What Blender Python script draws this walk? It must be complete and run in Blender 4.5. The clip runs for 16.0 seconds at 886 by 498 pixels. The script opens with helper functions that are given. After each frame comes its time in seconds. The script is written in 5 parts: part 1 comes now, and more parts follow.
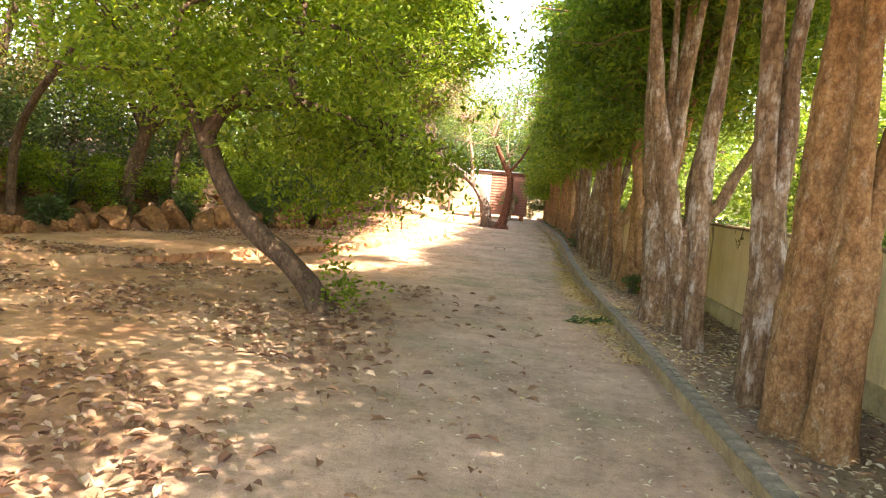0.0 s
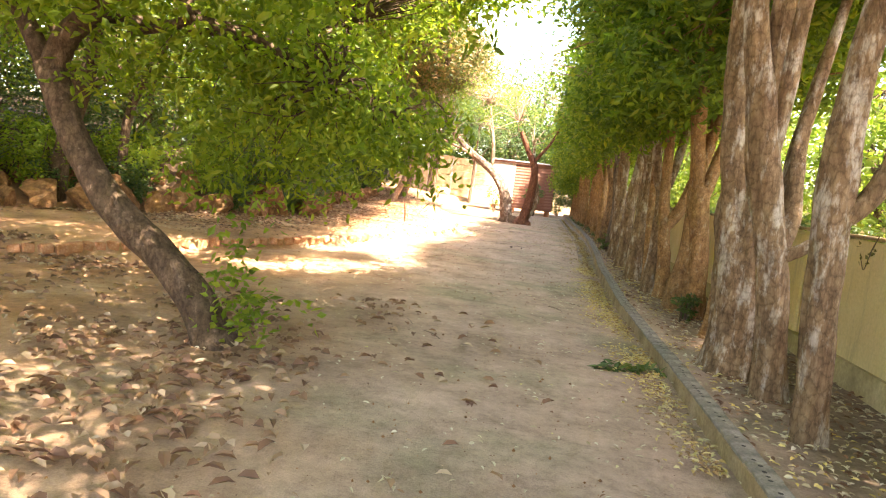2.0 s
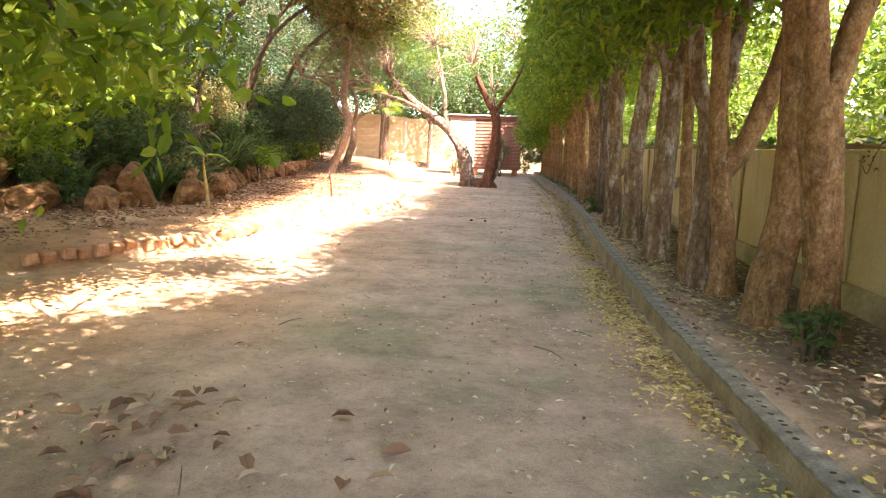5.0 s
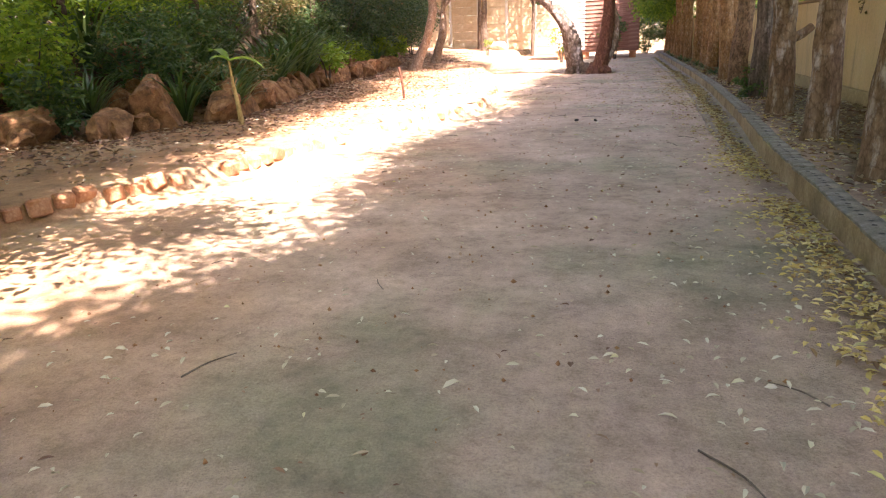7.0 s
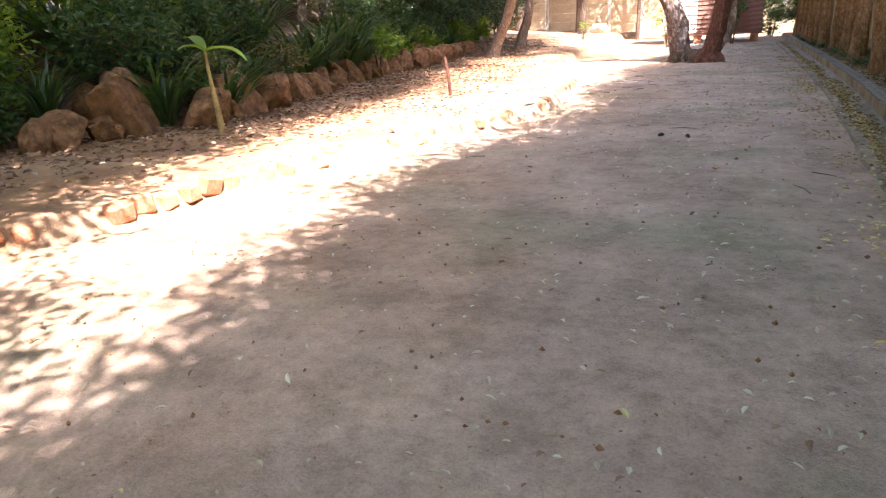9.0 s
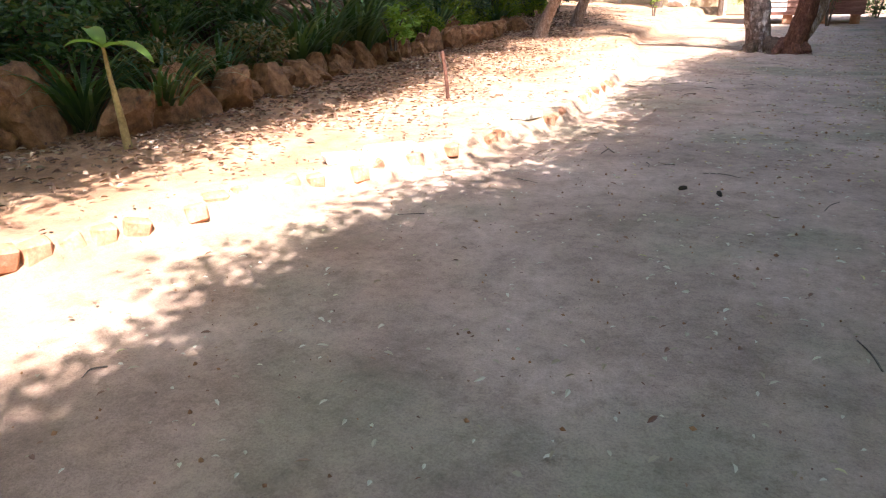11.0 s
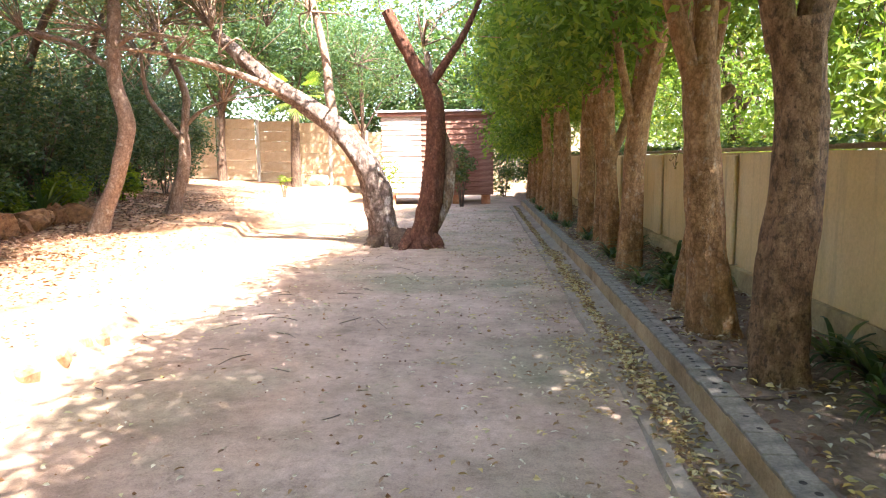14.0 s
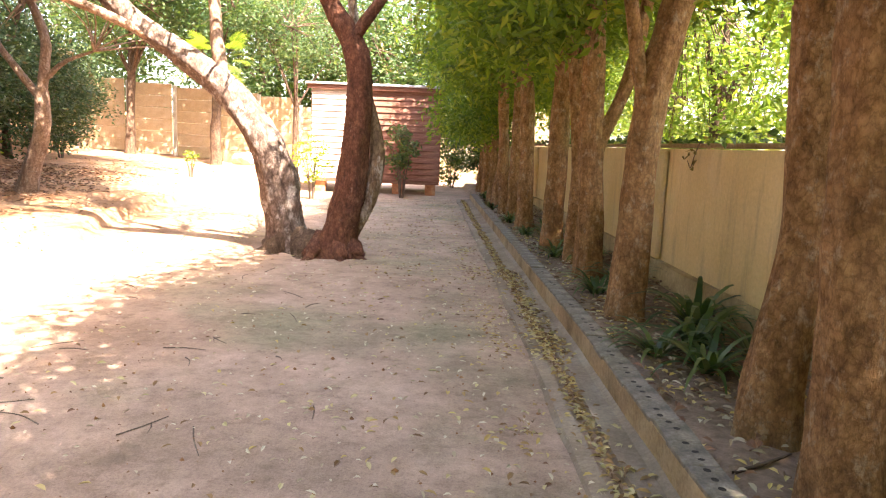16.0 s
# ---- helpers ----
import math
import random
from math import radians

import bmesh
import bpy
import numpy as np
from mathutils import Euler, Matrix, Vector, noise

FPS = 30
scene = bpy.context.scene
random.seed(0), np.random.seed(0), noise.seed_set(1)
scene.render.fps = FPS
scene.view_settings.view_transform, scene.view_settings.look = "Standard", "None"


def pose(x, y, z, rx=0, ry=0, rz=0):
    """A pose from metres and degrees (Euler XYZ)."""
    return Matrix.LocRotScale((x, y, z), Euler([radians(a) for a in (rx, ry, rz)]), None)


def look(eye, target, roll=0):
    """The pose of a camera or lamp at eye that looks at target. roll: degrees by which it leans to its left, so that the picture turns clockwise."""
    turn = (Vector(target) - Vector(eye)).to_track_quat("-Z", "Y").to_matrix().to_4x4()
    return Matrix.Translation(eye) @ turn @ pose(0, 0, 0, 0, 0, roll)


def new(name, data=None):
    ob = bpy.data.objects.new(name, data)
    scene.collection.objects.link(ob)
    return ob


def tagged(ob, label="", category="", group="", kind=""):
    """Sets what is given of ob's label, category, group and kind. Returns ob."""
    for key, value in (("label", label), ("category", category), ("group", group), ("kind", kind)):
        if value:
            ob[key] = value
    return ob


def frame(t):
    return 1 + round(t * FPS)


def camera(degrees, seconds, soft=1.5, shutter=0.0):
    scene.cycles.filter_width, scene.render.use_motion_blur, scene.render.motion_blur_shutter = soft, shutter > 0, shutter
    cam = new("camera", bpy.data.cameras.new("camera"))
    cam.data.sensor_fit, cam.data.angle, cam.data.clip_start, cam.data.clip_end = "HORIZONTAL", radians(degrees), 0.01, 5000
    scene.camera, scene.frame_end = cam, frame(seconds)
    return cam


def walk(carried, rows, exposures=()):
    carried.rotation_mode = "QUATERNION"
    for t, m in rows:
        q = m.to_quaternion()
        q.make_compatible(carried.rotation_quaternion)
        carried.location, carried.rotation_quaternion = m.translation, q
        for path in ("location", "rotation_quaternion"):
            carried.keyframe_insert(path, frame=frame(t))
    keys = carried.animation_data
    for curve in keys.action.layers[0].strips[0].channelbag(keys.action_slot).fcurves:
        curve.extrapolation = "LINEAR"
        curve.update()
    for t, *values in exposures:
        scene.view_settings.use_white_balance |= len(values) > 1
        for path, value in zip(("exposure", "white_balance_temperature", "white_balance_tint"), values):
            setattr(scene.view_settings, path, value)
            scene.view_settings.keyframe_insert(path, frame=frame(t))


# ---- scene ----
cam = camera(66.6, 16.0, 1.15)
PATH = [
    (0, (-0.29, -0.29, 1.76), (-0.469, 1.693, 1.576), 4.9),
    (0.5, (-0.227, 0.509, 1.738), (-0.486, 2.482, 1.535), 4.5),
    (1, (-0.176, 1.296, 1.687), (-0.389, 3.277, 1.512), 8.3),
    (1.5, (-0.113, 2.145, 1.632), (-0.379, 4.115, 1.408), 5.8),
    (2, (-0.06, 2.885, 1.626), (-0.313, 4.857, 1.413), 6.9),
    (2.5, (0.001, 3.763, 1.61), (-0.155, 5.749, 1.427), 2.5),
    (3, (0.02, 4.46, 1.603), (-0.174, 6.437, 1.373), 8.3),
    (3.5, (0.02, 5.338, 1.584), (-0.068, 7.319, 1.326), 2.5),
    (3.7, (0.021, 5.69, 1.566), (-0.151, 7.652, 1.217), 4.3),
    (5.8, (-0.001, 8.664, 1.354), (-0.199, 10.635, 1.076), -0.1),
    (6, (-0.034, 8.957, 1.35), (-0.287, 10.921, 1.066), 0.1),
    (6.5, (-0.035, 9.683, 1.313), (-0.443, 11.589, 0.865), -0.8),
    (7, (0.029, 10.406, 1.263), (-0.46, 12.25, 0.663), -2.8),
    (7.5, (0.03, 11.099, 1.257), (-0.496, 12.937, 0.671), -3.8),
    (8, (0.125, 11.756, 1.269), (-0.502, 13.571, 0.709), -3.1),
    (8.5, (0.136, 12.455, 1.237), (-0.557, 14.224, 0.61), -1.6),
    (8.7, (0.142, 12.732, 1.217), (-0.573, 14.492, 0.591), -2.2),
    (10.8, (0.263, 14.981, 1.46), (-0.75, 16.51, 0.663), -2.7),
    (11, (0.331, 15.323, 1.466), (-0.604, 16.939, 0.748), -1.8),
    (11.5, (0.342, 16.238, 1.396), (-0.368, 17.983, 0.727), 1.3),
    (12, (0.365, 17.076, 1.395), (-0.122, 18.898, 0.73), -3.4),
    (12.5, (0.424, 17.872, 1.419), (0.021, 19.709, 0.741), 2.9),
    (12.7, (0.455, 18.257, 1.472), (0.158, 20.155, 0.916), 0.7),
    (13, (0.49, 18.762, 1.493), (0.338, 20.721, 1.122), 0.4),
    (13.5, (0.478, 19.586, 1.465), (0.236, 21.525, 1.041), 3.1),
    (14, (0.457, 20.446, 1.48), (0.343, 22.425, 1.215), -0.8),
    (14.5, (0.531, 21.273, 1.426), (0.548, 23.234, 1.03), -3.4),
    (14.6, (0.54, 21.43, 1.419), (0.577, 23.379, 0.975), -3.8),
    (15, (0.663, 22.056, 1.409), (0.959, 23.993, 1.011), -0.8),
    (15.5, (0.576, 22.651, 1.427), (0.715, 24.617, 1.088), 1.4),
    (16, (0.63, 23.3, 1.448), (0.673, 25.276, 1.143), 2.3),
]
EXPOSURES = [(0.0, 3.08, 7900, 15), (0.5, 3.35, 7700, 15), (1.5, 3.5, 8000, 14), (2.5, 3.35, 8000, 14), (3.5, 3.55, 7800, 15), (6.0, 3.08, 6900, 20), (7.0, 3.08, 6600, 23), (8.5, 2.93, 6150, 21), (11.0, 2.4, 5700, 15), (11.5, 2.4, 5850, 16), (12.5, 3.1, 5800, 14), (13.0, 3.12, 6000, 13), (13.5, 3.5, 6000, 12), (14.0, 3.2, 6300, 14), (14.5, 3.25, 6600, 18), (15.0, 3.92, 7000, 18), (15.5, 3.85, 7250, 20), (16.0, 3.45, 7500, 21)]
walk(cam, [(t, look(eye, target, roll)) for t, eye, target, roll in PATH], EXPOSURES)

# ---- light ----
SUN = Vector((0.373, -0.43, 0.822)).normalized()
world = bpy.data.worlds.new("sky")
scene.world = world
world.use_nodes = True
wn = world.node_tree.nodes
sky = wn.new("ShaderNodeTexSky")
sky.sky_type, sky.sun_disc = "NISHITA", False
sky.sun_elevation, sky.sun_rotation = radians(55), radians(139)
sky.dust_density = 2.0
world.node_tree.links.new(sky.outputs[0], wn["Background"].inputs[0])
wn["Background"].inputs[1].default_value = 0.15
sun = new("sun", bpy.data.lights.new("sun", "SUN"))
sun.data.energy, sun.data.angle, sun.data.color = 5.0, radians(0.55), (1.0, 0.95, 0.87)
sun.matrix_world = look(SUN * 60, (0, 0, 0))

rng = np.random.default_rng(7)


# ---- materials ----
def material(name, rough=0.8, spec=0.3):
    m = bpy.data.materials.new(name)
    m.use_nodes = True
    b = m.node_tree.nodes["Principled BSDF"]
    b.inputs["Roughness"].default_value = rough
    b.inputs["Specular IOR Level"].default_value = spec
    return m, m.node_tree.nodes, m.node_tree.links, b


def noise_node(n, l, scale, detail=5.0, rough=0.6, coords="Object", stretch=None):
    c = n.new("ShaderNodeTexCoord")
    t = n.new("ShaderNodeTexNoise")
    t.inputs["Scale"].default_value, t.inputs["Detail"].default_value, t.inputs["Roughness"].default_value = scale, detail, rough
    if stretch:
        mp = n.new("ShaderNodeMapping")
        mp.inputs["Scale"].default_value = stretch
        l.new(c.outputs[coords], mp.inputs[0])
        l.new(mp.outputs[0], t.inputs["Vector"])
    else:
        l.new(c.outputs[coords], t.inputs["Vector"])
    return t


def ramp(n, l, source, stops):
    r = n.new("ShaderNodeValToRGB")
    e = r.color_ramp.elements
    while len(e) < len(stops):
        e.new(0.5)
    for k, (p, col) in zip(e, stops):
        k.position, k.color = p, (*col, 1)
    l.new(source, r.inputs[0])
    return r


def mixed(n, l, fac, a, b, mode="MIX"):
    x = n.new("ShaderNodeMix")
    x.data_type, x.blend_type = "RGBA", mode
    for src, slot in ((fac, 0), (a, 6), (b, 7)):
        if isinstance(src, (int, float)):
            x.inputs[slot].default_value = src
        elif isinstance(src, tuple):
            x.inputs[slot].default_value = (*src, 1)
        else:
            l.new(src, x.inputs[slot])
    return x.outputs[2]


def bump(n, l, b, height, strength=0.5, distance=0.02):
    k = n.new("ShaderNodeBump")
    k.inputs["Strength"].default_value, k.inputs["Distance"].default_value = strength, distance
    l.new(height, k.inputs["Height"])
    l.new(k.outputs[0], b.inputs["Normal"])


def surface(name, dark, mid, light, scale=3.0, fine=40.0, rough=0.85, relief=0.4, distance=0.01, stretch=None, spec=0.25):
    """A plain weathered surface: blotches at one scale, grain at another."""
    m, n, l, b = material(name, rough, spec)
    big = noise_node(n, l, scale, 6, 0.65, stretch=stretch)
    small = noise_node(n, l, fine, 4, 0.7, stretch=stretch)
    base = ramp(n, l, big.outputs[0], [(0.3, dark), (0.5, mid), (0.7, light)])
    grain = ramp(n, l, small.outputs[0], [(0.3, (0.62, 0.62, 0.62)), (0.7, (1.25, 1.25, 1.25))])
    l.new(mixed(n, l, 0.6, base.outputs[0], grain.outputs[0], "MULTIPLY"), b.inputs["Base Color"])
    bump(n, l, b, small.outputs[0], relief, distance)
    return m


def leaf_material(name, stops, through_light=0.45, rough=0.45, spec=0.4):
    m, n, l, b = material(name, rough, spec)
    g = n.new("ShaderNodeNewGeometry")
    r = ramp(n, l, g.outputs["Random Per Island"], stops)
    l.new(r.outputs[0], b.inputs["Base Color"])
    t = n.new("ShaderNodeBsdfTranslucent")
    warm = mixed(n, l, 1.0, r.outputs[0], (1.5, 1.45, 0.55), "MULTIPLY")
    l.new(warm, t.inputs[0])
    s = n.new("ShaderNodeMixShader")
    s.inputs[0].default_value = through_light
    l.new(b.outputs[0], s.inputs[1])
    l.new(t.outputs[0], s.inputs[2])
    l.new(s.outputs[0], n["Material Output"].inputs["Surface"])
    return m


def soil_material():
    """Trodden earth: grey-brown on the walk, redder and barer on the terrace."""
    m, n, l, b = material("soil", 0.95, 0.15)
    c = n.new("ShaderNodeTexCoord")
    sep = n.new("ShaderNodeSeparateXYZ")
    l.new(c.outputs["Object"], sep.inputs[0])
    wob = noise_node(n, l, 0.35, 4)
    add = n.new("ShaderNodeMath")
    add.operation = "MULTIPLY_ADD"
    add.inputs[1].default_value = 5.0
    l.new(wob.outputs[0], add.inputs[0])
    l.new(sep.outputs["X"], add.inputs[2])
    red = n.new("ShaderNodeMapRange")
    red.inputs[1].default_value, red.inputs[2].default_value = 1.6, -1.6
    l.new(add.outputs[0], red.inputs[0])
    blot = noise_node(n, l, 0.9, 7, 0.62)
    fine = noise_node(n, l, 14, 6, 0.75)
    grit = noise_node(n, l, 85, 4, 0.75)
    grey = ramp(n, l, blot.outputs[0], [(0.3, (0.28, 0.2, 0.148)), (0.5, (0.39, 0.275, 0.21)), (0.7, (0.46, 0.33, 0.255))])
    rust = ramp(n, l, blot.outputs[0], [(0.3, (0.24, 0.12, 0.065)), (0.5, (0.36, 0.2, 0.11)), (0.72, (0.45, 0.29, 0.18))])
    col = mixed(n, l, red.outputs[0], grey.outputs[0], rust.outputs[0])
    moss = ramp(n, l, noise_node(n, l, 0.55, 5, 0.6).outputs[0], [(0.5, (0, 0, 0)), (0.66, (0.7, 0.7, 0.7))])
    inv = n.new("ShaderNodeMath")
    inv.operation = "SUBTRACT"
    inv.inputs[0].default_value = 1.0
    l.new(red.outputs[0], inv.inputs[1])
    mm = n.new("ShaderNodeMath")
    mm.operation = "MULTIPLY"
    l.new(moss.outputs[0], mm.inputs[0])
    l.new(inv.outputs[0], mm.inputs[1])
    col = mixed(n, l, mm.outputs[0], col, (0.2, 0.195, 0.12))
    sp = ramp(n, l, fine.outputs[0], [(0.3, (0.68, 0.66, 0.64)), (0.48, (1, 1, 1)), (0.68, (1.2, 1.19, 1.17))])
    col = mixed(n, l, 0.7, col, sp.outputs[0], "MULTIPLY")
    gr = ramp(n, l, grit.outputs[0], [(0.33, (0.5, 0.5, 0.5)), (0.5, (1, 1, 1)), (0.66, (1.4, 1.4, 1.4))])
    col = mixed(n, l, 0.35, col, gr.outputs[0], "MULTIPLY")
    speck = ramp(n, l, noise_node(n, l, 38, 3, 0.6).outputs[0], [(0.25, (0.5, 0.48, 0.46)), (0.32, (1, 1, 1)), (0.7, (1, 1, 1)), (0.77, (1.4, 1.37, 1.33))])
    col = mixed(n, l, 0.7, col, speck.outputs[0], "MULTIPLY")
    bed = n.new("ShaderNodeMapRange")
    bed.inputs[1].default_value, bed.inputs[2].default_value, bed.inputs[4].default_value = 1.62, 1.85, 0.8
    l.new(sep.outputs["X"], bed.inputs[0])
    damp = ramp(n, l, fine.outputs[0], [(0.35, (0.15, 0.108, 0.08)), (0.65, (0.3, 0.22, 0.165))])
    col = mixed(n, l, bed.outputs[0], col, damp.outputs[0])
    # darker brown where the ground rises, for y under 34
    rise_mask = n.new("ShaderNodeMapRange")
    rise_mask.inputs[1].default_value, rise_mask.inputs[2].default_value = 0.45, 0.9
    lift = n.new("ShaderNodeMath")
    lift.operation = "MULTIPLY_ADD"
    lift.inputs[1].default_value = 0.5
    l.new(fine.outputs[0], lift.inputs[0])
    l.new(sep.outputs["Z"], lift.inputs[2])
    l.new(lift.outputs[0], rise_mask.inputs[0])
    bank_brown = ramp(n, l, fine.outputs[0], [(0.35, (0.05, 0.032, 0.022)), (0.65, (0.13, 0.08, 0.05))])
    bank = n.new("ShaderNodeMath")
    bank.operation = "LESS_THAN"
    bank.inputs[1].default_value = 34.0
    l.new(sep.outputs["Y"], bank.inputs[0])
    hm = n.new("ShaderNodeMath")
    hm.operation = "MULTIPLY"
    l.new(rise_mask.outputs[0], hm.inputs[0])
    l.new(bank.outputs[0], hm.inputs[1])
    col = mixed(n, l, hm.outputs[0], col, bank_brown.outputs[0])
    mid = noise_node(n, l, 3.2, 8, 0.7)
    md = ramp(n, l, mid.outputs[0], [(0.34, (0.66, 0.66, 0.64)), (0.5, (0.98, 0.98, 0.98)), (0.64, (1.16, 1.15, 1.13))])
    col = mixed(n, l, 0.8, col, md.outputs[0], "MULTIPLY")
    l.new(col, b.inputs["Base Color"])
    h = n.new("ShaderNodeMath")
    h.operation = "MULTIPLY_ADD"
    h.inputs[1].default_value = 0.35
    l.new(grit.outputs[0], h.inputs[0])
    l.new(fine.outputs[0], h.inputs[2])
    bump(n, l, b, h.outputs[0], 0.75, 0.03)
    return m


def bark_material(name, dark, mid, pale, patch, amount=0.55, flake=12.0, grain=0.7, relief=0.9):
    """Bark with upright fissures and pale lichen patches."""
    m, n, l, b = material(name, 0.9, 0.2)
    big = noise_node(n, l, 2.2, 5, 0.6)
    fis = noise_node(n, l, 12, 7, 0.72, stretch=(1.4, 1.4, grain))
    fine = noise_node(n, l, 45, 4, 0.7, stretch=(1, 1, 0.5))
    base = ramp(n, l, fis.outputs[0], [(0.3, dark), (0.52, mid), (0.72, pale)])
    spots = ramp(n, l, noise_node(n, l, flake, 6, 0.72, stretch=(1, 1, min(1.0, grain))).outputs[0], [(amount - 0.03, (0, 0, 0)), (amount + 0.07, (0.85, 0.85, 0.85))])
    col = mixed(n, l, spots.outputs[0], base.outputs[0], patch)
    tone = ramp(n, l, big.outputs[0], [(0.3, (0.7, 0.66, 0.62)), (0.7, (1.2, 1.18, 1.15))])
    col = mixed(n, l, 0.8, col, tone.outputs[0], "MULTIPLY")
    gr = ramp(n, l, fine.outputs[0], [(0.3, (0.7, 0.7, 0.7)), (0.7, (1.2, 1.2, 1.2))])
    col = mixed(n, l, 0.7, col, gr.outputs[0], "MULTIPLY")
    c = n.new("ShaderNodeTexCoord")
    wob = n.new("ShaderNodeVectorMath")
    wob.operation = "MULTIPLY_ADD"
    wob.inputs[1].default_value = (0.12, 0.12, 0.12)
    l.new(fis.outputs["Color"], wob.inputs[0])
    l.new(c.outputs["Object"], wob.inputs[2])
    plates = n.new("ShaderNodeTexVoronoi")
    plates.feature = "DISTANCE_TO_EDGE"
    plates.inputs["Scale"].default_value = flake * 1.5
    l.new(wob.outputs[0], plates.inputs["Vector"])
    seam = ramp(n, l, plates.outputs["Distance"], [(0.0, (0.42, 0.4, 0.38)), (0.1, (0.92, 0.92, 0.92)), (0.3, (1.12, 1.12, 1.12))])
    col = mixed(n, l, 0.6, col, seam.outputs[0], "MULTIPLY")
    l.new(col, b.inputs["Base Color"])
    h = n.new("ShaderNodeMath")
    h.operation = "MULTIPLY_ADD"
    h.inputs[1].default_value = 0.4
    l.new(fine.outputs[0], h.inputs[0])
    l.new(fis.outputs[0], h.inputs[2])
    bump(n, l, b, h.outputs[0], relief, 0.04)
    return m


def wall_paint():
    """Old yellow limewash with grey runs and a damp foot."""
    m, n, l, b = material("yellow_limewash", 0.9, 0.2)
    big = noise_node(n, l, 0.8, 6, 0.6)
    runs = noise_node(n, l, 3.0, 6, 0.65, stretch=(1, 2.2, 0.25))
    fine = noise_node(n, l, 30, 5, 0.7)
    col = ramp(n, l, big.outputs[0], [(0.3, (0.6, 0.47, 0.24)), (0.55, (0.7, 0.58, 0.34)), (0.72, (0.72, 0.64, 0.46))])
    stain = ramp(n, l, runs.outputs[0], [(0.52, (0, 0, 0)), (0.72, (0.6, 0.6, 0.6))])
    c2 = mixed(n, l, stain.outputs[0], col.outputs[0], (0.33, 0.29, 0.2))
    gr = ramp(n, l, fine.outputs[0], [(0.3, (0.8, 0.8, 0.8)), (0.7, (1.1, 1.1, 1.1))])
    l.new(mixed(n, l, 0.7, c2, gr.outputs[0], "MULTIPLY"), b.inputs["Base Color"])
    bump(n, l, b, fine.outputs[0], 0.35, 0.01)
    return m


SOIL = soil_material()
BARK_ROW = bark_material("bark_row", (0.13, 0.07, 0.034), (0.33, 0.19, 0.092), (0.5, 0.32, 0.17), (0.44, 0.34, 0.24), 0.58, 15)
BARK_GREY = bark_material("bark_grey", (0.09, 0.055, 0.035), (0.24, 0.16, 0.1), (0.38, 0.28, 0.19), (0.5, 0.45, 0.41), 0.55, 7, 0.35)
BARK_MOTTLED = bark_material("bark_mottled", (0.09, 0.055, 0.035), (0.26, 0.165, 0.1), (0.42, 0.29, 0.18), (0.07, 0.05, 0.04), 0.54, 28)
BARK_ROUGH = bark_material("bark_rough", (0.045, 0.036, 0.03), (0.17, 0.135, 0.112), (0.36, 0.3, 0.255), (0.4, 0.35, 0.31), 0.62, 9, 0.2, 1.0)
BARK_LEAN = bark_material("bark_brown", (0.05, 0.032, 0.022), (0.12, 0.08, 0.055), (0.22, 0.155, 0.11), (0.3, 0.25, 0.2), 0.66)
BARK_RED = bark_material("bark_red", (0.06, 0.025, 0.018), (0.14, 0.06, 0.038), (0.25, 0.12, 0.075), (0.3, 0.2, 0.15), 0.64)
BARK_TWIN = bark_material("bark_twin", (0.06, 0.042, 0.035), (0.17, 0.122, 0.1), (0.33, 0.265, 0.23), (0.46, 0.41, 0.38), 0.56, 8)
BARK_PALE = bark_material("bark_pale", (0.16, 0.1, 0.07), (0.32, 0.22, 0.16), (0.47, 0.36, 0.28), (0.5, 0.44, 0.38), 0.6)
LEAF_ROW = leaf_material("leaf_row", [(0.0, (0.06, 0.11, 0.02)), (0.5, (0.11, 0.185, 0.03)), (0.85, (0.17, 0.24, 0.04)), (1.0, (0.24, 0.27, 0.05))], 0.62)
LEAF_LEAN = leaf_material("leaf_lean", [(0.0, (0.085, 0.14, 0.022)), (0.6, (0.165, 0.245, 0.038)), (1.0, (0.27, 0.31, 0.06))], 0.68)
LEAF_DARK = leaf_material("leaf_dark", [(0.0, (0.035, 0.07, 0.024)), (0.6, (0.06, 0.108, 0.034)), (0.93, (0.11, 0.15, 0.045)), (1.0, (0.22, 0.15, 0.08))], 0.4)
# darker copy of the dark leaf: the far bank's shade painted into it
LEAF_SHADED = leaf_material("leaf_dark_shaded", [(0.0, (0.022, 0.05, 0.022)), (0.6, (0.042, 0.082, 0.032)), (0.95, (0.08, 0.115, 0.043)), (1.0, (0.16, 0.11, 0.06))], 0.3)
LEAF_DRY = leaf_material("leaf_dry_mix", [(0.0, (0.06, 0.09, 0.025)), (0.5, (0.12, 0.13, 0.04)), (0.75, (0.22, 0.15, 0.07)), (1.0, (0.33, 0.24, 0.14))], 0.35)
LEAF_BACK = leaf_material("leaf_back", [(0.0, (0.08, 0.14, 0.03)), (0.6, (0.14, 0.22, 0.05)), (1.0, (0.24, 0.29, 0.08))], 0.6)
LEAF_FAR = leaf_material("leaf_far", [(0.0, (0.04, 0.085, 0.034)), (0.6, (0.07, 0.125, 0.048)), (1.0, (0.13, 0.17, 0.07))], 0.45)
LEAF_SWORD = leaf_material("leaf_sword", [(0.0, (0.035, 0.07, 0.025)), (0.6, (0.07, 0.125, 0.04)), (1.0, (0.16, 0.2, 0.08))], 0.35, 0.35)
LEAF_BANANA = leaf_material("leaf_banana", [(0.0, (0.13, 0.24, 0.04)), (1.0, (0.22, 0.32, 0.06))], 0.5, 0.4)
LITTER_YELLOW = leaf_material("litter_yellow", [(0.0, (0.14, 0.08, 0.045)), (0.35, (0.27, 0.165, 0.075)), (0.6, (0.45, 0.33, 0.12)), (0.85, (0.5, 0.42, 0.24)), (1.0, (0.36, 0.33, 0.16))], 0.06, 0.7, 0.25)
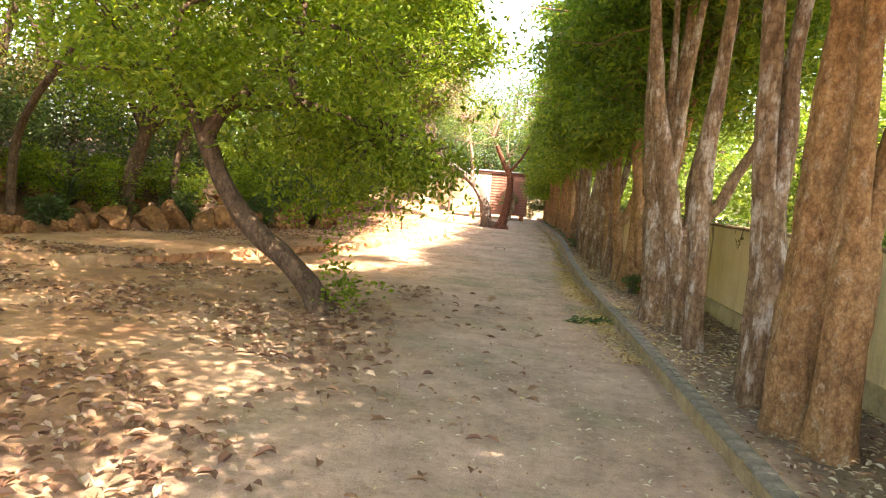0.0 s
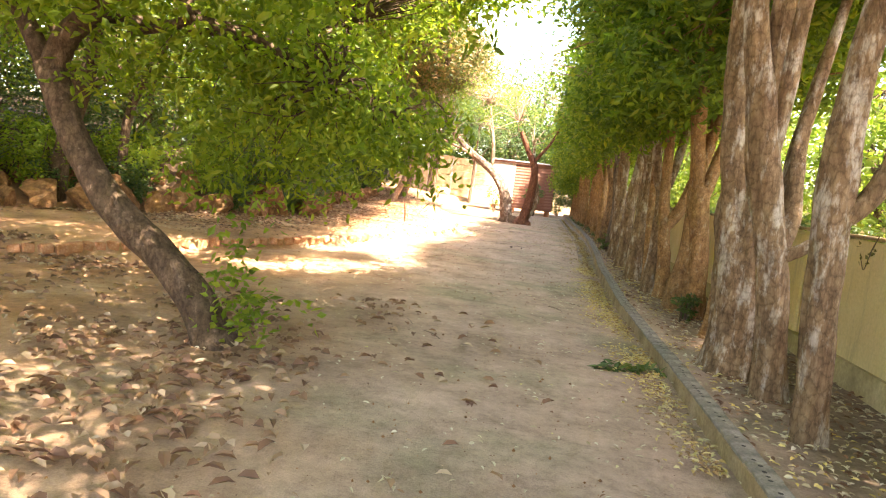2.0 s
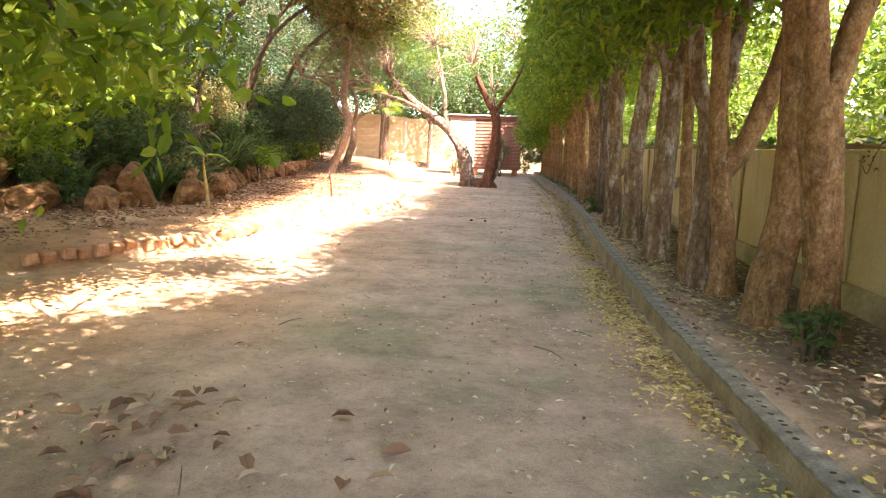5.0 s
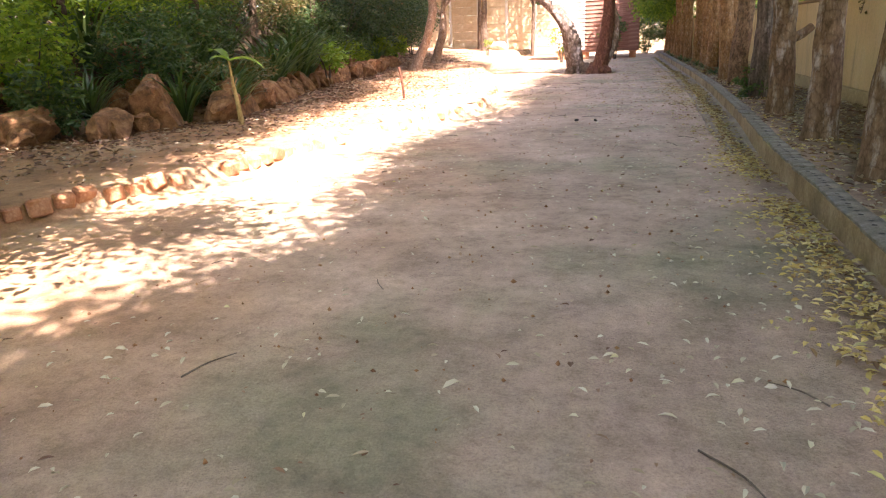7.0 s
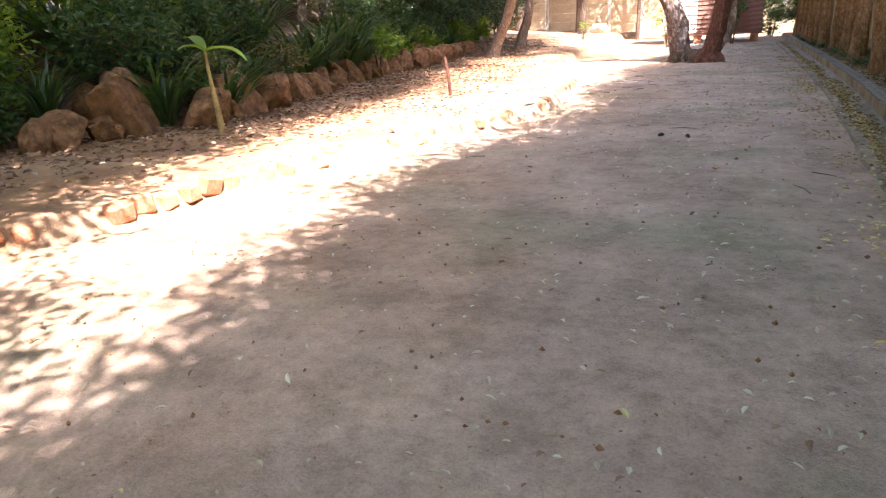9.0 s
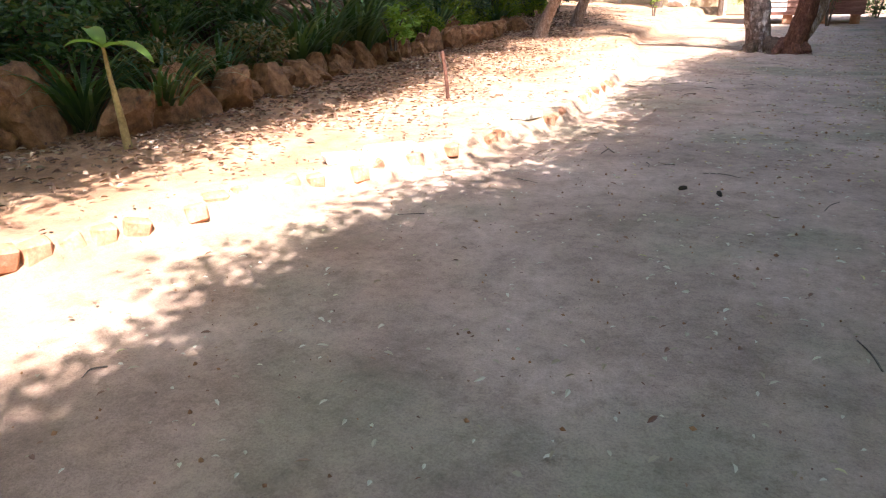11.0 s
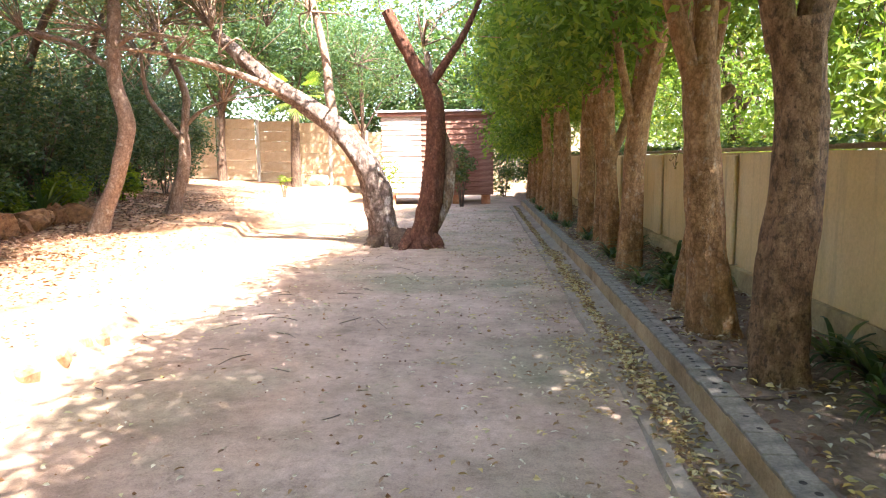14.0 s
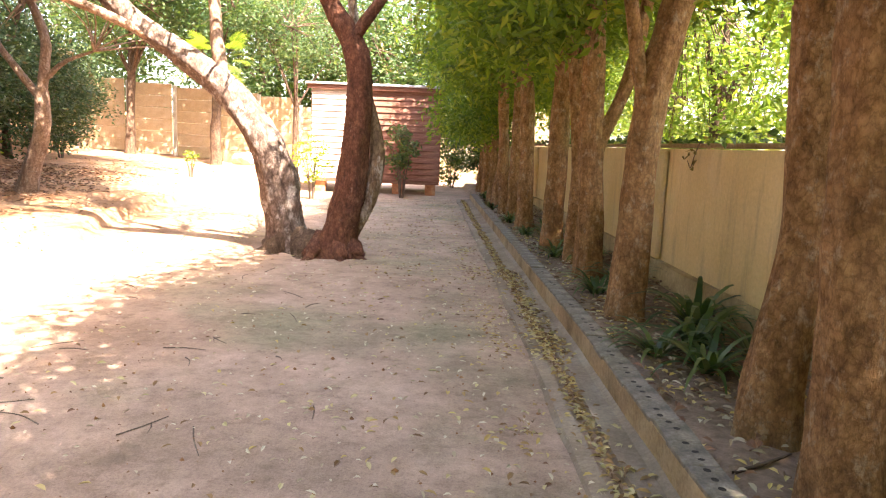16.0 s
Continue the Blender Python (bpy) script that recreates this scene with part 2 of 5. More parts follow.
LITTER_GOLD = leaf_material("litter_gold", [(0.0, (0.34, 0.22, 0.08)), (0.4, (0.54, 0.4, 0.13)), (0.85, (0.62, 0.51, 0.24)), (1.0, (0.46, 0.41, 0.17))], 0.08, 0.7, 0.25)
LITTER_PALE = leaf_material("litter_pale", [(0.0, (0.3, 0.23, 0.15)), (0.5, (0.46, 0.4, 0.3)), (0.9, (0.55, 0.5, 0.4)), (1.0, (0.5, 0.42, 0.14))], 0.1, 0.7, 0.25)
LITTER_BROWN = leaf_material("litter_brown", [(0.0, (0.11, 0.055, 0.035)), (0.45, (0.2, 0.105, 0.065)), (0.8, (0.3, 0.19, 0.12)), (1.0, (0.42, 0.32, 0.23))], 0.1, 0.65, 0.3)
TWIG = surface("twig_bark", (0.05, 0.035, 0.025), (0.11, 0.08, 0.06), (0.2, 0.16, 0.12), 6, 60)
ROCK = surface("rock_ochre", (0.07, 0.038, 0.022), (0.24, 0.115, 0.05), (0.38, 0.21, 0.1), 2.6, 28, 0.9, 0.7, 0.03)
ROCK_PALE = surface("rock_pale", (0.4, 0.35, 0.28), (0.58, 0.53, 0.46), (0.7, 0.66, 0.6), 3, 30, 0.9, 0.6, 0.02)
BRICK = surface("brick_worn", (0.24, 0.09, 0.045), (0.4, 0.18, 0.09), (0.5, 0.29, 0.18), 5, 45, 0.92, 0.6, 0.01)
KERB = surface("kerb_plaster", (0.15, 0.105, 0.055), (0.29, 0.21, 0.12), (0.4, 0.31, 0.19), 2.2, 35, 0.92, 0.5, 0.01)
KERB_TOP = surface("kerb_brick_top", (0.1, 0.09, 0.073), (0.19, 0.168, 0.136), (0.3, 0.268, 0.218), 6, 50, 0.92, 0.6, 0.01)
CONCRETE = surface("gutter_concrete", (0.16, 0.12, 0.085), (0.26, 0.2, 0.145), (0.34, 0.275, 0.205), 1.6, 40, 0.92, 0.4, 0.008)
# near-black: shade inside the core holes as colour, also the black scrap
HOLE = surface("hole_shade_scrap", (0.02, 0.017, 0.014), (0.035, 0.03, 0.025), (0.06, 0.05, 0.04), 8, 60)
YELLOW_WALL = wall_paint()
PLINTH = surface("plinth_mossy", (0.22, 0.18, 0.1), (0.42, 0.34, 0.19), (0.55, 0.46, 0.28), 1.8, 26, 0.92, 0.5, 0.01)
FENCE = surface("fence_concrete", (0.26, 0.19, 0.11), (0.36, 0.27, 0.165), (0.44, 0.36, 0.25), 1.5, 30, 0.92, 0.3, 0.01)
FENCE_GREY = surface("fence_post_grey", (0.28, 0.24, 0.18), (0.38, 0.34, 0.28), (0.46, 0.43, 0.38), 2.0, 30, 0.92, 0.3, 0.01)
SLAT = surface("slat_red_brown", (0.11, 0.045, 0.03), (0.19, 0.085, 0.058), (0.3, 0.16, 0.115), 2.5, 20, 0.75, 0.4, 0.008, (0.4, 1, 3))
# pale copy of SLAT: sunlight on the shed's left end put into colour
SLAT_SUN_PALE = surface("slat_sun_pale", (0.42, 0.34, 0.3), (0.56, 0.48, 0.43), (0.66, 0.6, 0.55), 2.5, 20, 0.8, 0.4, 0.008, (0.4, 1, 3))
SHED_DARK = surface("shed_inside_dim", (0.03, 0.018, 0.013), (0.05, 0.03, 0.022), (0.08, 0.05, 0.035), 3, 30)
ROOF = surface("roof_sheet", (0.22, 0.22, 0.22), (0.34, 0.34, 0.34), (0.45, 0.45, 0.44), 2.0, 30, 0.5, 0.2, 0.005)
PALE_BUILDING = surface("pale_render", (0.6, 0.58, 0.54), (0.7, 0.68, 0.64), (0.78, 0.76, 0.72), 0.8, 20)


# ---- geometry helpers ----
def mesh_data(name, verts, faces, mat, smooth=False):
    verts = np.asarray(verts, np.float32)
    faces = np.asarray(faces, np.int32)
    k = faces.shape[1]
    me = bpy.data.meshes.new(name)
    me.vertices.add(len(verts))
    me.vertices.foreach_set("co", verts.ravel())
    me.loops.add(faces.size)
    me.loops.foreach_set("vertex_index", faces.ravel())
    me.polygons.add(len(faces))
    me.polygons.foreach_set("loop_start", np.arange(len(faces), dtype=np.int32) * k)
    me.polygons.foreach_set("use_smooth", np.full(len(faces), smooth))
    me.update(calc_edges=True)
    me.materials.append(mat)
    return me


def thing(name, x, y, z, label, category, group="", rz=0.0):
    e = new(name)
    e.matrix_basis = pose(x, y, z, 0, 0, rz)
    e.empty_display_size = 0.1
    return tagged(e, label, category, group)


def under(ob, parent, label=""):
    ob.parent = parent
    return tagged(ob, label)


def part(name, bm, mat, parent, label=""):
    me = bpy.data.meshes.new(name)
    bm.to_mesh(me)
    bm.free()
    me.materials.append(mat)
    return under(new(name, me), parent, label)


def box_bm(x0, x1, y0, y1, z0, z1, bevel=0.01, jitter=0.0):
    bm = bmesh.new()
    bmesh.ops.create_cube(bm, size=1)
    for v in bm.verts:
        v.co = Vector(((x0 + x1) / 2 + v.co.x * (x1 - x0), (y0 + y1) / 2 + v.co.y * (y1 - y0), (z0 + z1) / 2 + v.co.z * (z1 - z0)))
        v.co += Vector(rng.normal(0, 1, 3)) * jitter
    if bevel:
        bmesh.ops.bevel(bm, geom=bm.edges[:], offset=bevel, segments=1, affect="EDGES")
    return bm


def spline(points, per=8):
    """Catmull-Rom through points given as (x, y, z, radius)."""
    p = np.asarray(points, float)
    p = np.vstack([2 * p[0] - p[1], p, 2 * p[-1] - p[-2]])
    out = []
    for i in range(1, len(p) - 2):
        for s in np.linspace(0, 1, per, endpoint=False):
            a, b, c, d = p[i - 1], p[i], p[i + 1], p[i + 2]
            out.append(0.5 * (2 * b + (c - a) * s + (2 * a - 5 * b + 4 * c - d) * s * s + (3 * b - a - 3 * c + d) * s ** 3))
    out.append(p[-2])
    return np.array(out)


def tube(points, sides=10, per=8, rough=0.08, seed=0.0, flare=0.0):
    """Vertices and quads of a bough along points (x, y, z, radius), lumpy, with an optional root flare."""
    line = spline(points, per)
    V, F = [], []
    up = np.array((0.31, 0.95, 0.05))
    n = len(line)
    for i in range(n):
        t = line[min(i + 1, n - 1), :3] - line[max(i - 1, 0), :3]
        t /= np.linalg.norm(t) + 1e-9
        a = np.cross(up, t)
        a /= np.linalg.norm(a) + 1e-9
        b = np.cross(t, a)
        up = b
        c, r = line[i, :3], max(line[i, 3], 0.002)
        for k in range(sides):
            w = 2 * math.pi * k / sides
            d = a * math.cos(w) + b * math.sin(w)
            q = c + d * r
            g = 1 + rough * (noise.noise(Vector((d * 1.7 + c * 1.3 + seed))) * 1.6 + noise.noise(Vector((d * 4 + c * 4 + seed))) * 0.8)
            if flare:
                h = line[i, 2] - line[0, 2]
                lobes = 0.65 + 0.35 * math.cos(w * 4 + seed * 3) + 0.25 * math.cos(w * 7 + seed)
                g += flare * lobes * math.exp(-h / 0.16)
            V.append(c + d * r * g)
    for i in range(n - 1):
        for k in range(sides):
            k2 = (k + 1) % sides
            F.append((i * sides + k, i * sides + k2, (i + 1) * sides + k2, (i + 1) * sides + k))
    return np.array(V), np.array(F)


def joined(pieces):
    V, F, o = [], [], 0
    for v, f in pieces:
        V.append(v)
        F.append(f + o)
        o += len(v)
    return np.vstack(V), np.vstack(F)


def bough(name, points, mat, parent, sides=12, per=8, rough=0.1, seed=0.0, flare=0.0, label=""):
    v, f = tube(points, sides, per, rough, seed, flare)
    return under(new(name, mesh_data(name, v, f, mat, True)), parent, label)


def unit(v):
    return v / (np.linalg.norm(v, axis=-1, keepdims=True) + 1e-9)


def leaf_mesh(name, base, way, length, width, mat, fold=0.25, flat=None, fine=False):
    """One folded, pointed leaf at each base along its way."""
    n = len(base)
    r = rng.normal(0, 1, (n, 3)) if flat is None else np.tile(np.array((0, 0, 1.0)), (n, 1)) + rng.normal(0, flat, (n, 3))
    side = unit(np.cross(way, r))
    nor = np.cross(side, way)
    L = (length * rng.uniform(0.6, 1.25, n))[:, None]
    W = (width * rng.uniform(0.7, 1.25, n))[:, None]
    mid = base + way * L * 0.42
    drop = nor * W * fold
    if fine:
        m2, tip = base + way * L * 0.7 + nor * L * 0.03, base + way * L - nor * L * 0.06
        m1 = base + way * L * 0.32 + nor * L * 0.03
        V = np.stack([base, m1 + side * W * 0.46 - drop, m1, m1 - side * W * 0.46 - drop, m2 + side * W * 0.38 - drop, m2, m2 - side * W * 0.38 - drop, tip], 1).reshape(-1, 3)
        i = np.arange(n)[:, None] * 8
        tris = ((0, 1, 2), (0, 2, 3), (1, 4, 5), (1, 5, 2), (2, 5, 6), (2, 6, 3), (4, 7, 5), (5, 7, 6))
        F = np.concatenate([i + np.array([t]) for t in tris], 1).reshape(-1, 3)
        return mesh_data(name, V, F, mat)
    V = np.stack([base, mid + side * W / 2 - drop, base + way * L - nor * L * 0.08, mid - side * W / 2 - drop], 1).reshape(-1, 3)
    i = np.arange(n)[:, None] * 4
    F = np.concatenate([i + np.array([[0, 1, 2]]), i + np.array([[0, 2, 3]])], 1).reshape(-1, 3)
    return mesh_data(name, V, F, mat)


def clump_centres(centre, radii, count, hollow=0.45, gaps=0.15, seed=0.0):
    """Places for clumps in a lumpy ellipsoid, more of them towards the outside, with gaps."""
    out = []
    while len(out) < count:
        d = unit(rng.normal(0, 1, 3))
        lump = 1 + 0.3 * noise.noise(Vector(d * 2.2) + Vector((seed, seed, 0)))
        r = (hollow + (1 - hollow) * rng.random() ** 0.7) * lump
        p = np.array(centre) + d * np.array(radii) * r
        if noise.noise(Vector(p * 0.9) + Vector((0, seed, 0))) > gaps - 0.35:
            out.append(p)
    return np.array(out)


def clump_leaves(centres, per, spread, droop=0.35):
    n = len(centres) * per
    base = np.repeat(centres, per, 0) + np.clip(rng.normal(0, spread, (n, 3)), -1.7 * spread, 1.7 * spread) * np.array((1, 1, 0.75))
    way = unit(rng.normal(0, 1, (n, 3)) * np.array((1, 1, 0.55)) - np.array((0, 0, droop)))
    return base, way


def twigs_to(centres, anchors, mat, parent, radius=0.012, sag=0.15, name="twig_growth"):
    """Thin branches from the nearest of the anchors out to the clumps."""
    pieces = []
    A = np.asarray(anchors, float)
    for c in centres:
        a = A[np.argmin(np.linalg.norm(A - c, axis=1))]
        m = (a + c) / 2 + rng.normal(0, 0.12, 3) + np.array((0, 0, sag))
        pieces.append(tube([(*a, radius * 1.8), (*m, radius * 1.2), (*c, radius * 0.4)], 4, 3, 0.0))
    v, f = joined(pieces)
    return tagged(under(new(name, mesh_data(name, v, f, mat, True)), parent), kind="stuff")


def smooth01(a, b, v):
    t = np.clip((v - a) / (b - a), 0, 1)
    return t * t * (3 - 2 * t)


# ---- the lie of the land ----
KERB_LINE = [(-12, 1.44), (0, 1.42), (9, 1.37), (13, 1.3), (17, 1.36), (20, 1.53), (24, 1.68), (28, 1.73), (41.4, 1.68), (60, 1.68)]
EDGE_LINE = [(-14, -9.0), (9.0, -8.6), (10.2, -6.3), (13.2, -5.2), (14.6, -4.5), (16.2, -3.75), (18.0, -3.45), (19.4, -3.0), (21.0, -2.5), (22.8, -2.3), (26, -2.65), (29, -3.1), (34, -4.5), (60, -6.0)]
FOOT_LINE = [(-14, -11.5), (8, -11.0), (12, -10.0), (15.6, -8.5), (17.4, -6.9), (19.0, -6.3), (20, -5.9), (22.3, -6.4), (26, -7.4), (31, -7.5), (36, -7.9), (40, -9.2), (44, -11.2), (60, -15)]


def along(line, y):
    ys, xs = zip(*line)
    return np.interp(y, ys, xs)


def land(x, y):
    """Height of the ground."""
    x, y = np.asarray(x, float), np.asarray(y, float)
    edge, foot, kerb = along(EDGE_LINE, y), along(FOOT_LINE, y), along(KERB_LINE, y)
    z = 0.165 * smooth01(0.07, -0.05, x - edge)
    z = z + np.clip(-x - 3.0, 0, 12) * 0.07 * smooth01(24, 42, y) * smooth01(0.3, -0.5, x - edge)
    bank = np.clip(foot - x, 0, 60)
    z = z + 1.5 * smooth01(0.0, 3.2, bank) + 1.2 * smooth01(3, 14, bank)
    z = z + (0.1 + 0.04 * smooth01(10, 18, y)) * smooth01(0.02, 0.12, x - kerb - 0.06) + 0.05 * smooth01(0.6, 1.5, x - kerb)
    return z


def axis(fine_from, fine_to, step, far):
    a = np.arange(fine_from, fine_to + 1e-6, step)
    out = np.array([0.5, 1.2, 2.5, 5, 10, 25, 60, 150, far])
    return np.concatenate([fine_from - out[::-1], a, fine_to + out])


def build_ground():
    xs, ys = axis(-13, 4.2, 0.09, 900), axis(-5, 52, 0.14, 900)
    X, Y = np.meshgrid(xs, ys)
    Z = land(X, Y)
    near = (np.abs(X + 4) < 12) & (Y > -6) & (Y < 54)
    flatx, flaty = X.ravel(), Y.ravel()
    rough = np.array([noise.noise((a * 0.8, b * 0.8, 0)) * 0.02 + noise.noise((a * 3.1, b * 3.1, 4)) * 0.009 + noise.noise((a * 8, b * 8, 9)) * 0.004 for a, b in zip(flatx, flaty)]).reshape(X.shape)
    more = 1 + 2.0 * smooth01(0.3, -0.8, X - along(EDGE_LINE, Y))
    Z = Z + np.where(near, rough * more, 0)
    V = np.stack([X, Y, Z], -1).reshape(-1, 3)
    ny, nx = X.shape
    i = (np.arange(ny - 1)[:, None] * nx + np.arange(nx - 1)[None, :]).ravel()
    F = np.stack([i, i + 1, i + nx + 1, i + nx], 1)
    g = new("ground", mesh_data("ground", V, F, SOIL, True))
    tagged(g, "bare trodden earth, grey-brown walk and red-brown terrace", "ground", kind="structure")


def gz(x, y):
    return float(land(x, y))


build_ground()


# ---- boundary: yellow wall, concrete fence ----
WALL_X, WALL_TOP = 3.0, 1.5


def kerb_top(y):
    return 0.125 + 0.065 * float(smooth01(10, 18, y))


def strip_between(name, line_a, line_b, heights, ys, mat, label, category):
    """A long solid of constant section between two lines given as x over y."""
    V = []
    for y in ys:
        xa, xb = line_a(y), line_b(y)
        w = noise.noise((y * 0.9, 1.0, 3)) * 0.008
        top = heights[1](y) if callable(heights[1]) else heights[1]
        for k, (x, z) in enumerate(((xa, heights[0]), (xb, heights[0]), (xb, top), (xa, top))):
            V.append((x + w + noise.noise((y * 2.3, k, 7)) * 0.006, y, z + noise.noise((y * 1.7, k, 1)) * 0.006))
    n = len(ys)
    F = []
    for i in range(n - 1):
        for k in range(4):
            k2 = (k + 1) % 4
            F.append((i * 4 + k, (i + 1) * 4 + k, (i + 1) * 4 + k2, i * 4 + k2))
    F += [(0, 1, 2, 3), ((n - 1) * 4 + 3, (n - 1) * 4 + 2, (n - 1) * 4 + 1, (n - 1) * 4)]
    me = mesh_data(name, V, F, mat)
    return tagged(new(name, me), label, category, kind="structure")


def build_wall():
    ys = np.arange(-10, 51.01, 0.3)
    w = strip_between("wall_east", lambda y: WALL_X, lambda y: WALL_X + 0.18, (-0.1, WALL_TOP), ys, YELLOW_WALL, "low yellow limewashed boundary wall with grey stains", "wall")
    plinth = mesh_like_strip("plinth", WALL_X - 0.09, WALL_X - 0.004, -0.05, 0.38, ys, PLINTH, w)
    tagged(plinth, "damp mossy plaster plinth")
    for y in np.arange(-8.3, 50, 2.75):
        p = part("pier", box_bm(WALL_X - 0.05, WALL_X - 0.004, y - 0.16, y + 0.16, 0.38, WALL_TOP - 0.02, 0.015), YELLOW_WALL, w)
    part("coping", box_bm(WALL_X - 0.03, WALL_X + 0.22, -10, 51, WALL_TOP + 0.012, WALL_TOP + 0.05, 0.01), KERB, w, "grey concrete coping")


def mesh_like_strip(name, x0, x1, z0, z1, ys, mat, parent):
    V, F = [], []
    for y in ys:
        a = noise.noise((y * 0.7, 5, 5)) * 0.03
        V += [(x0 + a, y, z0), (x1, y, z0), (x1, y, z1), (x0 + 0.03 + a, y, z1 + noise.noise((y * 0.8, 2, 5)) * 0.05)]
    for i in range(len(ys) - 1):
        for k in range(4):
            k2 = (k + 1) % 4
            F.append((i * 4 + k, (i + 1) * 4 + k, (i + 1) * 4 + k2, i * 4 + k2))
    return under(new(name, mesh_data(name, V, F, mat)), parent)


def build_fence():
    """Panels of stacked concrete slabs between posts, closing the far end."""
    f = tagged(new("fence_north"), "ochre precast concrete slab fence with grey posts", "fence", kind="structure")
    n, w = 14, 1.62
    slab = box_bm(-0.785, 0.785, -0.03, 0.03, 0, 0.44, 0.018)
    slab_me = bpy.data.meshes.new("slab")
    slab.to_mesh(slab_me)
    slab.free()
    slab_me.materials.append(FENCE)
    post = box_bm(-0.07, 0.07, -0.07, 0.07, -0.3, 2.75, 0.012)
    post_me = bpy.data.meshes.new("post")
    post.to_mesh(post_me)
    post.free()
    post_me.materials.append(FENCE_GREY)
    for i in range(n):
        x = -17.5 + i * w
        y = 50.2 - max(0, -x - 9.4) * 0.25
        base = gz(x, y) * 0.9
        p = new("post", post_me)
        p.matrix_basis = pose(x, y, base, 0, 0, 0)
        under(p, f)
        for k in range(6):
            s = new("slab", slab_me)
            s.matrix_basis = pose(x + w / 2, y - 0.0, base + 0.01 + k * 0.446, 0, rng.normal(0, 0.3), 14 if x < -9.5 else 0)
            under(s, f)


def build_kerb():
    ys = np.arange(-10, 41.4, 0.25)
    k = strip_between("kerb", lambda y: along(KERB_LINE, y), lambda y: along(KERB_LINE, y) + 0.15, (-0.1, kerb_top), ys, KERB, "worn plastered brick kerb edging the tree bed", "kerb")
    # bricks with flat dark discs for shaded core holes on top, the stretch that is passed close by
    L = 0.235
    brick = box_bm(-0.075, 0.075, -L / 2 + 0.002, L / 2 - 0.002, 0, 0.022, 0.004)
    me = bpy.data.meshes.new("brick")
    brick.to_mesh(me)
    brick.free()
    me.materials.append(KERB_TOP)
    hole = bmesh.new()
    bmesh.ops.create_circle(hole, cap_ends=True, segments=9, radius=0.016)
    hme = bpy.data.meshes.new("core_hole")
    hole.to_mesh(hme)
    hole.free()
    hme.materials.append(HOLE)
    y = 2.0
    while y < 41.2:
        x = float(along(KERB_LINE, y)) + 0.075
        b = new("brick", me)
        turn = math.degrees(math.atan2(float(along(KERB_LINE, y - 0.5) - along(KERB_LINE, y + 0.5)), 1.0))
        b.matrix_basis = pose(x + rng.normal(0, 0.004), y, kerb_top(y) - 0.004 + rng.normal(0, 0.003), 0, rng.normal(0, 1.2), turn + rng.normal(0, 1.0))
        under(b, k)
        if 6 < y < 30 and rng.random() < 0.85:
            for s in (-0.078, 0.0, 0.078):
                if rng.random() < 0.2:
                    continue
                h = new("core_hole", hme)
                h.matrix_basis = pose(rng.normal(0, 0.006), s + rng.normal(0, 0.006), 0.0235)
                h.scale = (1.0, rng.uniform(0.7, 1.2), 1)
                under(h, b)
        y += L
    # concrete channel at the kerb's foot
    ys = np.arange(17.5, 41.4, 0.2)
    V, F = [], []
    prof = [(-0.38, 0.008), (-0.35, 0.02), (-0.27, 0.026), (-0.255, -0.012), (-0.175, -0.012), (-0.16, 0.024), (-0.04, 0.03), (0.004, 0.055)]
    for y in ys:
        kx = float(along(KERB_LINE, y))
        rise = min(1.0, (y - 17.4) / 2.0)
        for j, (dx, z) in enumerate(prof):
            V.append((kx + dx * (0.75 + 0.25 * rise) + noise.noise((y * 1.1, j, 0)) * 0.012, y, (z + 0.004) * rise + noise.noise((y * 2, j, 5)) * 0.004 + (-0.03 if j == 0 else 0)))
    m = len(prof)
    for i in range(len(ys) - 1):
        for j in range(m - 1):
            F.append((i * m + j, i * m + j + 1, (i + 1) * m + j + 1, (i + 1) * m + j))
    tagged(new("gutter", mesh_data("gutter", V, F, CONCRETE, False)), "shallow concrete drain channel filled with fallen leaves", "gutter", kind="structure")


build_wall()
build_fence()
build_kerb()


